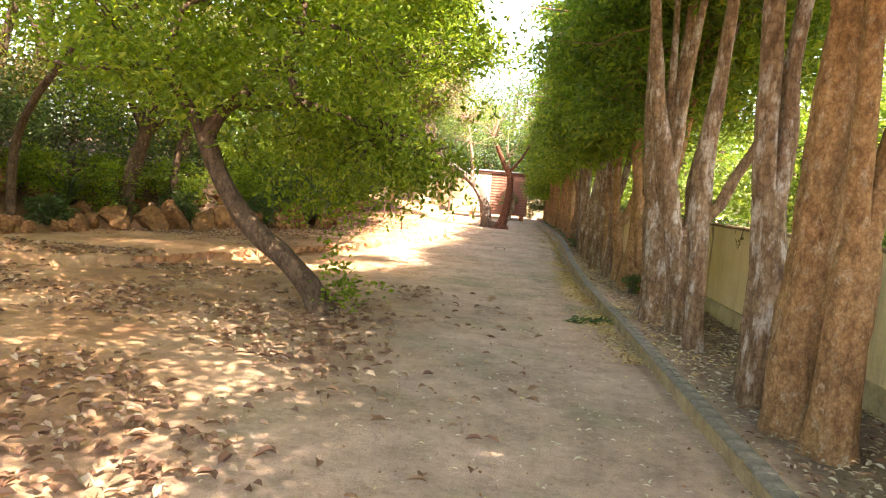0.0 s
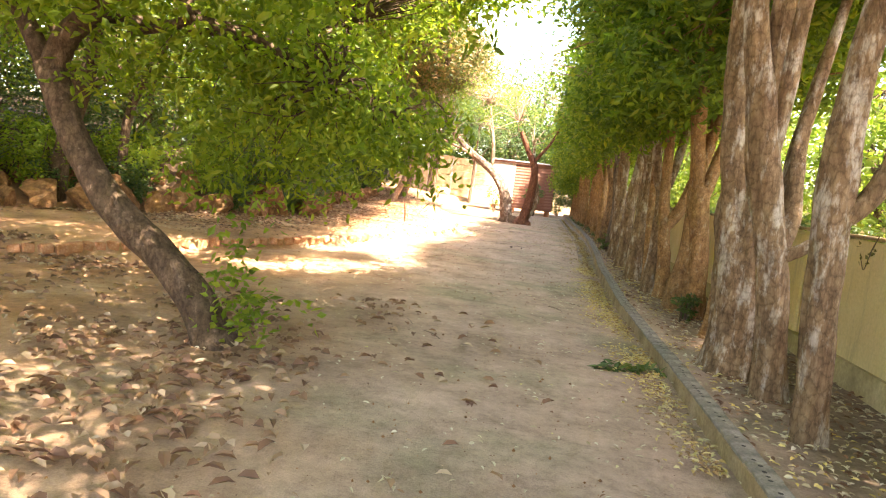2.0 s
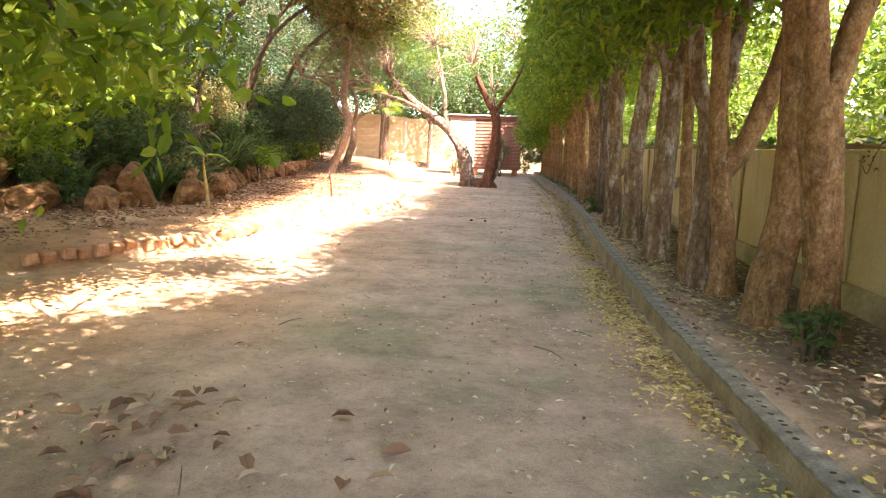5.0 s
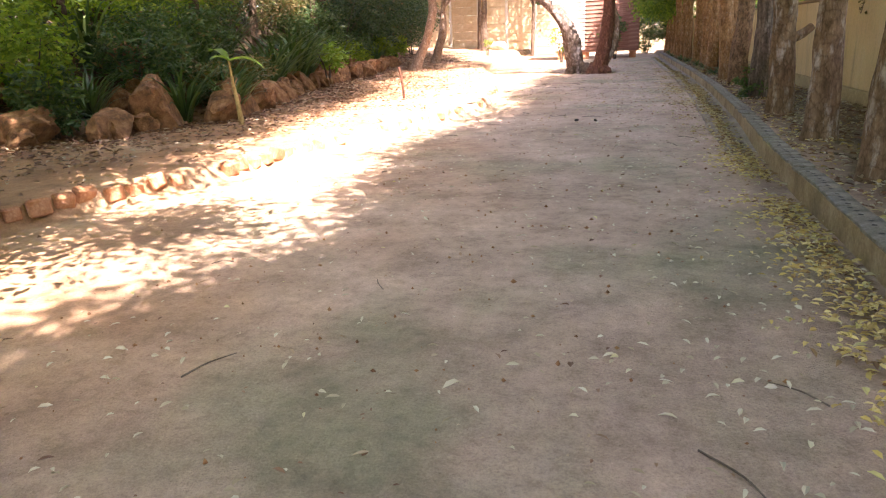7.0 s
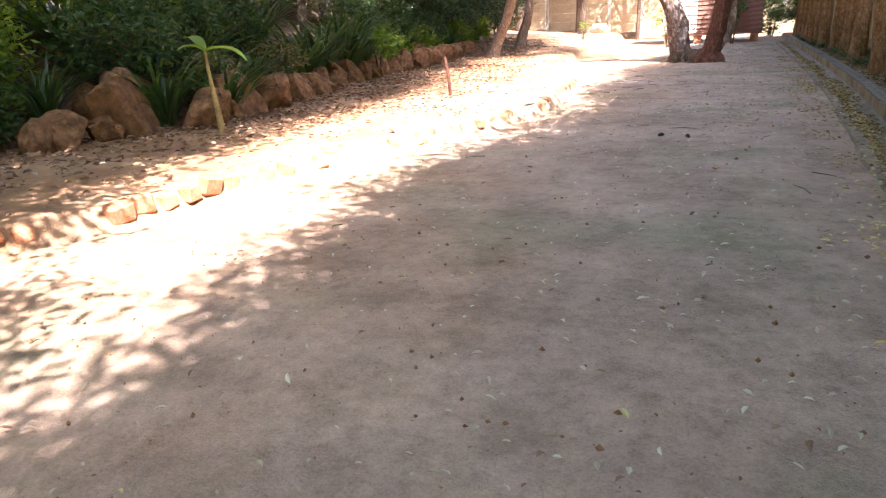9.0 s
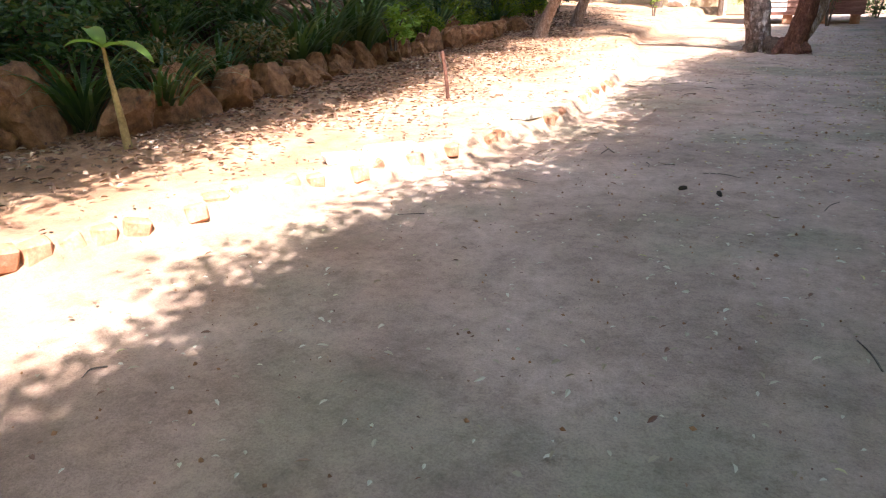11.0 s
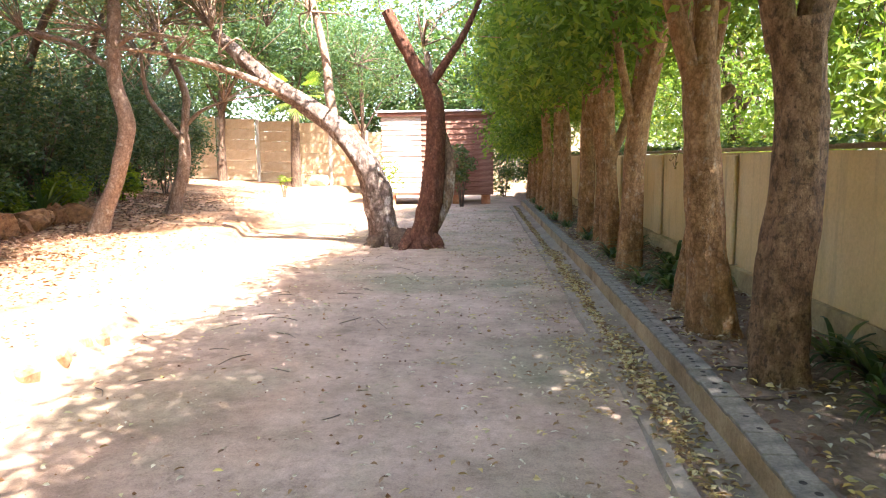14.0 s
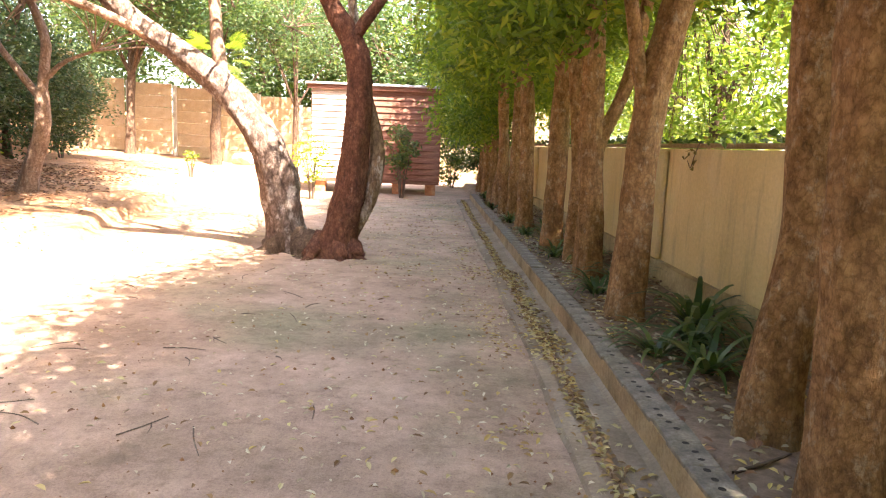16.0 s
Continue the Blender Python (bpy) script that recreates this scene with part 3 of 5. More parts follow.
# ---- the slatted shed ----
def build_shed():
    x0, x1, y0, y1, z0, z1 = -2.78, 0.86, 42.6, 45.0, 0.32, 2.98
    s = thing("shed", (x0 + x1) / 2, y0, 0, "red-brown slatted wooden shed with a flat sheet roof on short piers", "shed")
    ox, oy = (x0 + x1) / 2, y0

    def p(name, a, b, c, d, e, f, mat, bevel=0.008, label=""):
        return part(name, box_bm(a - ox, b - ox, c - oy, d - oy, e, f, bevel), mat, s, label)
    # solid near-black block, the unlit interior put into its colour
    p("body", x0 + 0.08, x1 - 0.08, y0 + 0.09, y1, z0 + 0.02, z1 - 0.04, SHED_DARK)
    for x in (x0, x0 + 1.26, x1 - 0.1):
        p("corner_post", x, x + 0.1, y0, y0 + 0.085, z0, z1 - 0.03, SLAT)
    n = 15
    h = (z1 - z0 - 0.1) / n
    for face in (0, 1):
        for k in range(n):
            z = z0 + 0.08 + (k + 0.5) * h
            if face:
                o = part("slat", box_bm(-0.013, 0.013, 0.05, y1 - y0, -h * 0.56, h * 0.56, 0.004), SLAT_SUN_PALE, s)
                o.matrix_basis = pose(x0 - ox, 0, z, 0, -11, 0)
                continue
            # left slats get the painted sunlit tone, the rest stay red-brown
            for a, b, mat in ((x0 + 0.02, x0 + 1.3, SLAT_SUN_PALE), (x0 + 1.31, x1 - 0.02, SLAT)):
                o = part("slat", box_bm(a - ox, b - ox, -0.013, 0.013, -h * 0.56, h * 0.56, 0.004), mat, s, "slat paled to stand for sunlight" if mat is SLAT_SUN_PALE else "")
                o.matrix_basis = pose(0, -0.03, z + rng.normal(0, 0.004), -11, rng.normal(0, 0.15), 0)
    p("roof", x0 - 0.15, x1 + 0.15, y0 - 0.2, y1 + 0.15, z1, z1 + 0.06, ROOF, 0.01, "grey metal sheet roof")
    p("fascia", x0 - 0.1, x1 + 0.1, y0 - 0.14, y0 - 0.1, z1 - 0.12, z1 - 0.005, SLAT)
    p("sill_beam", x0, x1, y0 - 0.05, y0 - 0.002, z0 - 0.02, z0 + 0.09, SLAT)
    for x in (x0 + 0.1, x0 + 1.2, x0 + 2.3, x1 - 0.4):
        p("pier", x, x + 0.3, y0 + 0.02, y0 + 0.35, -0.02, z0 - 0.005, BRICK, 0.015, "dark brick pier")


build_shed()


# ---- trees ----
def boulder_mesh(name, seed, mat):
    bm = bmesh.new()
    bmesh.ops.create_icosphere(bm, subdivisions=4, radius=1)
    o = Vector((seed * 7.3, seed * 3.1, seed))
    cuts = [(Vector(unit(rng.normal(0, 1, 3))), rng.uniform(0.55, 0.8)) for _ in range(10)]
    for v in bm.verts:
        d = v.co.normalized()
        k = 1 + 0.35 * noise.noise(d * 1.1 + o) + 0.12 * noise.noise(d * 3.2 + o) + 0.05 * noise.noise(d * 8 + o)
        q = d * k
        for c, s in cuts:
            over = q.dot(c) - s
            if over > 0:
                q = q - c * over * 0.93
        v.co = q + d * (0.035 * noise.noise(d * 6 + o) + 0.02 * noise.noise(d * 14 + o))
    me = bpy.data.meshes.new(name)
    bm.to_mesh(me)
    bm.free()
    for f in me.polygons:
        f.use_smooth = False
    me.materials.append(mat)
    return me


def crown_part(parent, centre, radii, clumps, per, spread, length, width, mat, droop=0.35, hollow=0.45, gaps=0.15, seed=0.0, anchors=None, twig_mat=None, twig_r=0.01, name="crown", fine=False):
    c = clump_centres(centre, radii, clumps, hollow, gaps, seed)
    b, w = clump_leaves(c, per, spread, droop)
    o = under(new(name, leaf_mesh(name, b, w, length, width, mat, fine=fine)), parent)
    if name == "basal_shoot_growth":
        tagged(o, kind="stuff")
    if anchors is not None:
        twigs_to(c[:: max(1, len(c) // 70)], anchors, twig_mat, parent, twig_r)


ROW = [
    # x, y, trunk radius, lean x, lean y, fork height, stems, pale
    # the first six stand out of view, added to shade the start
    (2.25, -4.6, 0.16, 0.0, 0.0, 2.0, 2, 0), (2.2, -3.0, 0.18, 0.05, 0, 1.9, 2, 0), (2.3, -1.5, 0.15, 0, 0, 2.2, 2, 0), (2.25, 0.2, 0.17, 0, 0, 2.0, 2, 0), (2.35, 1.9, 0.15, 0.1, 0, 2.0, 2, 0), (2.45, 3.1, 0.14, 0.1, 0, 2.0, 2, 0),
    (2.12, 4.6, 0.15, 0.0, 0.0, 1.4, 2, 0), (2.02, 5.05, 0.195, 0.01, 0.0, 3.0, 2, 0), (2.02, 5.75, 0.155, -0.03, 0.0, 1.75, 2, 1),
    (2.0, 7.72, 0.11, -0.05, 0.0, 1.8, 2, 1), (2.08, 8.75, 0.13, -0.13, 0.0, 1.9, 2, 1), (1.98, 9.5, 0.25, -0.03, 0.05, 1.6, 3, 1),
    (2.1, 11.08, 0.067, 0.15, 0.1, 2.6, 1, 0), (2.25, 12.34, 0.13, -0.08, 0, 1.75, 2, 0), (2.1, 12.89, 0.15, 0.01, 0, 2.2, 2, 0),
    (2.12, 13.95, 0.11, -0.08, 0, 1.4, 2, 0), (1.95, 14.3, 0.12, 0.0, 0, 1.7, 2, 1), (1.96, 14.75, 0.062, -0.05, 0, 3.4, 1, 0), (1.9, 15.85, 0.155, 0.02, 0, 2.2, 2, 1),
    (1.91, 17.6, 0.14, 0.05, 0, 2.6, 2, 1), (2.0, 19.7, 0.15, -0.04, 0, 2.4, 2, 1), (2.14, 21.7, 0.17, -0.05, 0, 2.5, 2, 3),
    (2.21, 24.4, 0.155, 0.02, 0.0, 2.1, 2, 2), (2.2, 25.5, 0.15, -0.09, 0, 2.0, 2, 0), (2.27, 26.3, 0.13, 0.0, 0, 2.0, 2, 0),
    (2.22, 28.55, 0.14, 0.08, 0.0, 2.2, 2, 0), (2.32, 30.24, 0.13, -0.04, 0, 2.6, 2, 0), (2.32, 31.1, 0.09, -0.05, 0, 2.2, 2, 0), (2.23, 32.1, 0.15, 0.02, 0, 2.4, 2, 0),
    (2.18, 34.2, 0.135, -0.04, 0, 2.7, 2, 0), (2.15, 35.6, 0.12, 0, 0, 2.5, 2, 0), (2.12, 36.7, 0.12, -0.06, 0, 2.6, 2, 0), (2.12, 38.2, 0.13, 0, 0, 2.5, 2, 0), (2.12, 39.6, 0.12, 0, 0, 2.5, 2, 0), (2.1, 41.2, 0.13, 0, 0, 2.5, 2, 0), (2.1, 43.0, 0.13, 0, 0, 2.5, 2, 0),
]
# trees of their own shape, by y: the trunk, then each limb, as (x, z, radius) from the foot
GROWN = {
    4.6: [[(0, 0, 0.16), (0.01, 0.8, 0.148), (0.02, 1.4, 0.14), (0.03, 1.55, 0.11)], [(0.0, 1.4, 0.08), (-0.06, 1.85, 0.082), (-0.1, 2.4, 0.08), (-0.2, 4.2, 0.05)], [(0.04, 1.38, 0.085), (0.1, 1.82, 0.08), (0.19, 2.3, 0.07), (0.5, 4.0, 0.04)]],
    5.05: [[(0, 0, 0.2), (0.02, 1.1, 0.172), (0.02, 2.0, 0.16), (0.03, 2.8, 0.145), (0.05, 3.4, 0.12)], [(0.0, 3.2, 0.09), (-0.2, 4.0, 0.07), (-0.35, 5.3, 0.03)], [(0.06, 3.2, 0.09), (0.25, 4.0, 0.07), (0.5, 5.4, 0.03)]],
    5.75: [[(0, 0, 0.165), (-0.02, 1.0, 0.15), (-0.07, 1.7, 0.14), (-0.09, 1.9, 0.12)], [(-0.13, 1.75, 0.09), (-0.2, 2.4, 0.094), (-0.25, 3.3, 0.085), (-0.4, 5.2, 0.04)], [(-0.04, 1.75, 0.09), (0.0, 2.4, 0.08), (-0.02, 3.1, 0.065), (0.2, 5.0, 0.03)]],
    7.72: [[(0, 0, 0.112), (-0.04, 0.7, 0.107), (-0.09, 1.46, 0.114), (-0.1, 1.84, 0.118), (-0.1, 2.4, 0.095), (-0.06, 3.0, 0.085), (0.05, 5.0, 0.04)], [(-0.08, 1.55, 0.07), (0.1, 1.74, 0.068), (0.22, 2.05, 0.06), (0.5, 2.7, 0.05), (0.8, 4.2, 0.03)]],
    8.75: [[(0, 0, 0.14), (-0.08, 0.7, 0.122), (-0.18, 1.26, 0.122), (-0.33, 1.85, 0.13), (-0.46, 2.5, 0.118), (-0.6, 3.2, 0.09), (-0.85, 5.0, 0.04)], [(-0.32, 1.95, 0.075), (-0.28, 2.54, 0.066), (-0.25, 3.3, 0.06), (-0.1, 5.0, 0.03)], [(-0.38, 2.1, 0.06), (-0.42, 2.7, 0.05), (-0.42, 3.6, 0.045), (-0.5, 5.0, 0.02)]],
    9.5: [[(-0.02, 0, 0.275), (-0.02, 0.5, 0.245), (-0.05, 1.0, 0.235), (-0.09, 1.5, 0.235), (-0.12, 1.85, 0.2)], [(-0.18, 1.55, 0.14), (-0.28, 2.1, 0.13), (-0.36, 2.9, 0.11), (-0.5, 5.0, 0.05)], [(-0.04, 1.5, 0.14), (-0.04, 2.2, 0.12), (0.0, 3.0, 0.1), (0.1, 5.2, 0.05)], [(0.08, 1.1, 0.11), (0.34, 1.42, 0.1), (0.37, 1.95, 0.095), (0.44, 2.5, 0.075), (0.8, 4.4, 0.035)]],
    12.34: [[(0, 0, 0.135), (-0.05, 0.88, 0.12), (-0.15, 1.6, 0.125), (-0.18, 1.8, 0.11)], [(-0.18, 1.65, 0.08), (-0.24, 2.1, 0.079), (-0.32, 2.7, 0.075), (-0.4, 4.8, 0.03)], [(-0.14, 1.62, 0.085), (0.02, 2.19, 0.084), (0.12, 2.6, 0.08), (0.35, 4.6, 0.03)]],
    13.95: [[(0, 0, 0.12), (-0.06, 0.6, 0.1), (-0.13, 1.1, 0.09), (-0.22, 2.0, 0.078), (-0.3, 4.6, 0.04)], [(-0.12, 1.15, 0.09), (0.06, 1.45, 0.095), (0.2, 1.9, 0.09), (0.36, 2.6, 0.08), (0.7, 4.4, 0.03)]],
    21.7: [[(0, 0, 0.2), (-0.03, 0.5, 0.168), (-0.03, 1.14, 0.125), (-0.08, 1.7, 0.115), (-0.14, 2.4, 0.11), (-0.2, 2.8, 0.1)], [(-0.2, 2.6, 0.07), (-0.4, 3.4, 0.06), (-0.6, 5.0, 0.03)], [(-0.14, 2.6, 0.07), (0.1, 3.4, 0.06), (0.4, 5.0, 0.03)]],
    24.4: [[(0, 0, 0.168), (0.0, 0.58, 0.152), (0.04, 1.13, 0.144), (0.03, 1.65, 0.142), (-0.01, 2.1, 0.15)], [(-0.06, 1.95, 0.09), (-0.22, 2.6, 0.085), (-0.35, 3.4, 0.07), (-0.6, 5.2, 0.03)], [(0.04, 1.95, 0.09), (0.2, 2.6, 0.085), (0.36, 3.4, 0.07), (0.6, 5.2, 0.03)]],
    25.5: [[(0, 0, 0.175), (-0.05, 0.4, 0.145), (-0.09, 0.85, 0.133), (-0.14, 1.4, 0.124), (-0.17, 2.0, 0.13)], [(-0.2, 1.85, 0.07), (-0.4, 2.5, 0.06), (-0.6, 3.3, 0.05), (-0.8, 5.0, 0.02)], [(-0.15, 1.85, 0.09), (-0.12, 2.6, 0.085), (-0.1, 3.4, 0.07), (0.1, 5.2, 0.03)]],
    28.55: [[(0, 0, 0.15), (0.03, 0.95, 0.126), (0.07, 1.75, 0.122), (0.2, 2.35, 0.12), (0.36, 3.2, 0.1), (0.6, 5.0, 0.04)], [(0.05, 1.6, 0.06), (-0.1, 2.2, 0.055), (-0.25, 3.0, 0.045), (-0.4, 4.8, 0.02)]],
    30.24: [[(0, 0, 0.14), (-0.06, 1.15, 0.125), (-0.1, 2.4, 0.1), (-0.12, 3.6, 0.08), (-0.1, 5.0, 0.04)], [(-0.04, 1.2, 0.075), (0.04, 1.5, 0.072), (0.23, 2.0, 0.064), (0.37, 2.83, 0.06), (0.6, 4.6, 0.03)]],
}


STUBS = {15.85: 0.9, 19.7: 0.9, 26.3: 1.75, 8.75: 1.2}


def row_crown_meshes(count=5, near=False):
    out = []
    for i in range(count):
        if near:
            c = clump_centres((0.5, 0, 5.9), (2.6, 1.4, 1.6), 190, 0.3, 0.12, 3.7 * i)
            low = clump_centres((1.4, 0, 4.4), (1.3, 1.2, 0.7), 26, 0.3, 0.0, 6 + i)
            roof = clump_centres((1.5, 0, 7.0), (2.9, 1.5, 0.9), 260, 0.2, 0.0, 8 + i)
            b, w = clump_leaves(np.vstack([c, low, roof]), 46, 0.22, 0.55)
            out.append(leaf_mesh("crown", b, w, 0.155, 0.058, LEAF_ROW))
            continue
        c = clump_centres((0.75, 0, 5.05), (2.65, 1.5, 2.1), 280, 0.3, 0.0, 3.1 * i)
        outer = clump_centres((2.3, 0, 6.0), (1.2, 1.4, 1.3), 80, 0.2, 0.0, 5 + i)
        top = clump_centres((0.3, 0, 6.5), (1.6, 1.5, 0.9), 75, 0.2, 0.0, 2 + i)
        hang = clump_centres((-0.5, 0, 3.0), (1.1, 0.9, 0.55), 26, 0.3, 0.0, 9 + i)
        b, w = clump_leaves(np.vstack([c, outer, top, hang]), 46, 0.22, 0.55)
        out.append(leaf_mesh("crown", b, w, 0.155, 0.058, LEAF_ROW))
    return out


def build_row():
    crowns, open_crowns = row_crown_meshes(), row_crown_meshes(3, True)
    for i, (x, y, r, lx, ly, fork, stems, pale) in enumerate(ROW):
        z = gz(x, y) - 0.03
        t = thing("row_tree", x, y, z, "tall row tree with mottled brown bark and dense green crown" if pale != 1 else "tall row tree with lichen-whitened bark and dense green crown", "tree", "trees along the wall")
        bark = (BARK_ROW, BARK_GREY, BARK_MOTTLED, BARK_ROUGH)[pale]
        s = i * 1.37
        if y in GROWN:
            trunk, *limbs = GROWN[y]
            pts = [(px, ly * pz, pz - (0.05 if k == 0 else 0), pr) for k, (px, pz, pr) in enumerate(trunk)]
            bough("trunk", pts, bark, t, 26, 9, 0.16, s, 0.34)
            anchors = [pts[-1][:3]]
            for k, limb in enumerate(limbs):
                pts = [(px, ly * pz + 0.07 * (k - 0.5) * j + rng.normal(0, 0.02), pz, pr) for j, (px, pz, pr) in enumerate(limb)]
                bough("limb", pts, bark, t, 14, 8, 0.13, s + k + 5)
                anchors += [q[:3] for q in pts[-2:]]
        else:
            bend = 0.07
            top = (lx * fork, ly * fork, fork, r * 0.82)
            mid = (lx * fork * 0.5 + rng.normal(0, bend) * 0.5, ly * fork * 0.5, fork * 0.5, r * 0.88)
            pts = [(0, 0, -0.05, r * 1.12), (lx * 0.35, ly * 0.35, 0.35, r * 0.98), mid, top]
            if stems == 1:
                pts.append((lx * 4.6, ly * 4.6, 5.0, r * 0.5))
            bough("trunk", pts, bark, t, 22 if -1 < y < 32 else 10, 9, 0.15, s, 0.3)
            anchors = []
            if stems > 1:
                for k in range(stems):
                    side = (-1, 1, 0.2)[k] * (0.7 + 0.5 * rng.random())
                    e = 5.4 + rng.random() * 0.8
                    q = r * (0.62, 0.55, 0.45)[k]
                    m1 = (top[0] + side * 0.16, top[1] + rng.normal(0, 0.1), fork + 0.55, q)
                    m2 = (top[0] + side * 0.36, top[1] + rng.normal(0, 0.25), (fork + e) / 2 + 0.2, q * 0.8)
                    end = (top[0] + side * 0.6, top[1] + rng.normal(0, 0.4), e, q * 0.35)
                    bough("limb", [(top[0], top[1], fork - 0.12, q * 0.95), m1, m2, end], bark, t, 12, 7, 0.1, s + k + 5)
                    anchors += [m2[:3], end[:3], m1[:3]]
            else:
                anchors = [(lx * 4, ly * 4, 4.2), (lx * 4.6, ly * 4.6, 5.0)]
        if y in STUBS:
            h, d = STUBS[y], 1
            ox, oy = lx * h, ly * h
            bough("branch_stub", [(ox, oy, h, 0.07), (ox + d * (r + 0.05), oy - 0.04, h + 0.1, 0.055), (ox + d * (r + 0.13), oy - 0.05, h + 0.17, 0.045), (ox + d * (r + 0.135), oy - 0.05, h + 0.175, 0.002)], bark, t, 9, 4, 0.12, s)
        c = under(new("crown", open_crowns[i % 3] if 3.5 < y < 10.5 else crowns[i % len(crowns)]), t)
        c.matrix_basis = pose(lx * 0.8 + rng.normal(0, 0.1), 0, rng.normal(0, 0.12) + (0.6 if y < 9 else 0.15 if y < 24 else 0.3 if y < 28 else -0.15 if y < 38 else -1.0), 0, 0, rng.normal(0, 10))
        if y in (19.7, 21.7, 24.4):
            c.scale = (1.0, 1.4, 1.0)
        cc = [np.array((rng.normal(-0.1, 0.9), rng.normal(0, 0.7), rng.uniform(3.4 if y > 11 else 4.6, 6.2))) for _ in range(26)]
        twigs_to(cc, anchors, bark, t, 0.014)


def build_leaning_tree():
    x, y = -2.53, 8.15
    t = thing("leaning_tree", x, y, gz(x, y) - 0.02, "leaning crooked brown tree with forked trunk and drooping leafy crown", "tree")
    bough("trunk", [(0.02, 0, -0.04, 0.18), (-0.24, 0, 0.37, 0.145), (-0.56, 0, 0.69, 0.14), (-1.08, 0.02, 1.1, 0.135), (-1.47, 0.03, 1.62, 0.128), (-1.73, 0.03, 2.2, 0.12)], BARK_LEAN, t, 20, 10, 0.12, 2.0, 0.35)
    bough("limb", [(-1.72, 0.03, 2.1, 0.08), (-1.94, 0.03, 2.48, 0.075), (-2.19, 0.03, 2.82, 0.072), (-2.4, 0.0, 2.99, 0.066), (-2.8, 0.0, 2.98, 0.058), (-3.4, 0.05, 2.94, 0.042), (-4.1, 0.1, 3.0, 0.02)], BARK_LEAN, t, 10, 8, 0.1, 4)
    bough("limb", [(-2.25, 0.03, 2.85, 0.055), (-2.26, 0.08, 3.3, 0.05), (-2.1, 0.1, 3.8, 0.04), (-1.6, 0.2, 4.0, 0.025)], BARK_LEAN, t, 9, 8, 0.1, 5)
    bough("limb", [(-1.72, 0.03, 2.1, 0.11), (-1.56, 0.03, 2.45, 0.104), (-1.31, 0.05, 2.7, 0.095), (-1.02, 0.05, 3.0, 0.088), (-0.7, 0.05, 3.24, 0.078), (-0.58, 0.1, 3.64, 0.062), (-0.6, 0.3, 4.6, 0.04)], BARK_LEAN, t, 12, 8, 0.1, 6)
    bough("limb", [(-0.68, 0.05, 3.2, 0.06), (-0.62, 0.1, 2.9, 0.058), (-0.48, 0.15, 2.69, 0.055), (-0.11, 0.3, 2.64, 0.046), (0.16, 0.6, 2.5, 0.036), (0.6, 1.2, 2.3, 0.025), (0.95, 1.7, 1.9, 0.012)], BARK_LEAN, t, 9, 8, 0.12, 7)
    bough("limb", [(-0.5, 0.15, 2.7, 0.045), (-0.93, 0.35, 2.63, 0.04), (-1.35, 0.6, 2.6, 0.03), (-1.8, 1.2, 2.7, 0.018)], BARK_LEAN, t, 8, 8, 0.12, 10)
    bough("limb", [(-0.3, 0.2, 2.66, 0.045), (-0.5, 1.2, 2.6, 0.04), (-0.9, 1.9, 2.7, 0.03), (-1.2, 2.8, 2.6, 0.018)], BARK_LEAN, t, 8, 8, 0.12, 8)
    bough("limb", [(-1.4, 0.05, 2.62, 0.05), (-0.9, 1.0, 2.75, 0.04), (-0.4, 2.0, 2.7, 0.03), (0.1, 3.0, 2.1, 0.015)], BARK_LEAN, t, 8, 8, 0.12, 9)
    anchors = [(-2.6, 0, 3.0), (-1.5, 0.1, 4.1), (-0.1, 0.4, 4.5), (0.95, 1.4, 2.2), (0.5, 1.0, 2.4), (-0.9, 1.9, 2.7), (-1.2, 2.8, 2.6), (-0.2, 2.0, 2.7), (0.2, 3.0, 2.1), (-0.1, 0.3, 3.7)]
    # limb added to carry the far shade-casting foliage
    bough("limb", [(-0.55, 1.8, 2.7, 0.035), (-0.6, 3.0, 3.1, 0.03), (-0.6, 4.6, 3.7, 0.022), (-0.6, 6.0, 4.2, 0.012)], BARK_LEAN, t, 8, 8, 0.12, 11)
    anchors += [(-0.6, 4.6, 3.7), (-0.6, 6.0, 4.2), (-0.6, 3.0, 3.1)]
    crown_part(t, (-1.05, 0.1, 3.9), (3.1, 2.3, 1.7), 500, 50, 0.2, 0.105, 0.045, LEAF_LEAN, 0.5, 0.4, 0.16, 1.0, anchors, BARK_LEAN, 0.01, fine=True)
    crown_part(t, (0.0, 1.5, 2.1), (1.5, 1.6, 1.0), 150, 46, 0.2, 0.1, 0.045, LEAF_LEAN, 0.8, 0.3, 0.12, 4.0, anchors, BARK_LEAN, 0.008, "hanging_foliage", True)
    crown_part(t, (-0.8, 4.25, 2.65), (1.1, 1.0, 1.0), 115, 42, 0.2, 0.11, 0.05, LEAF_LEAN, 0.8, 0.3, 0.1, 7.0, anchors, BARK_LEAN, 0.008, "outer_foliage", True)
    # two clumps mostly above sight, added to shade the ground near the terrace edge
    crown_part(t, (1.0, 4.3, 4.35), (0.9, 0.9, 0.5), 42, 42, 0.2, 0.11, 0.05, LEAF_LEAN, 0.5, 0.3, 0.1, 3.0, anchors, BARK_LEAN, 0.008, "side_foliage", True)
    crown_part(t, (-0.75, 5.9, 4.2), (1.4, 1.4, 0.8), 100, 42, 0.2, 0.11, 0.05, LEAF_LEAN, 0.5, 0.3, 0.1, 9.0, anchors, BARK_LEAN, 0.008, "far_foliage", True)
    crown_part(t, (0.32, -0.1, 0.6), (0.45, 0.35, 0.65), 20, 15, 0.1, 0.1, 0.05, LEAF_LEAN, 0.0, 0.2, 0.0, 6.0, None, None, 0, "basal_shoot_growth")


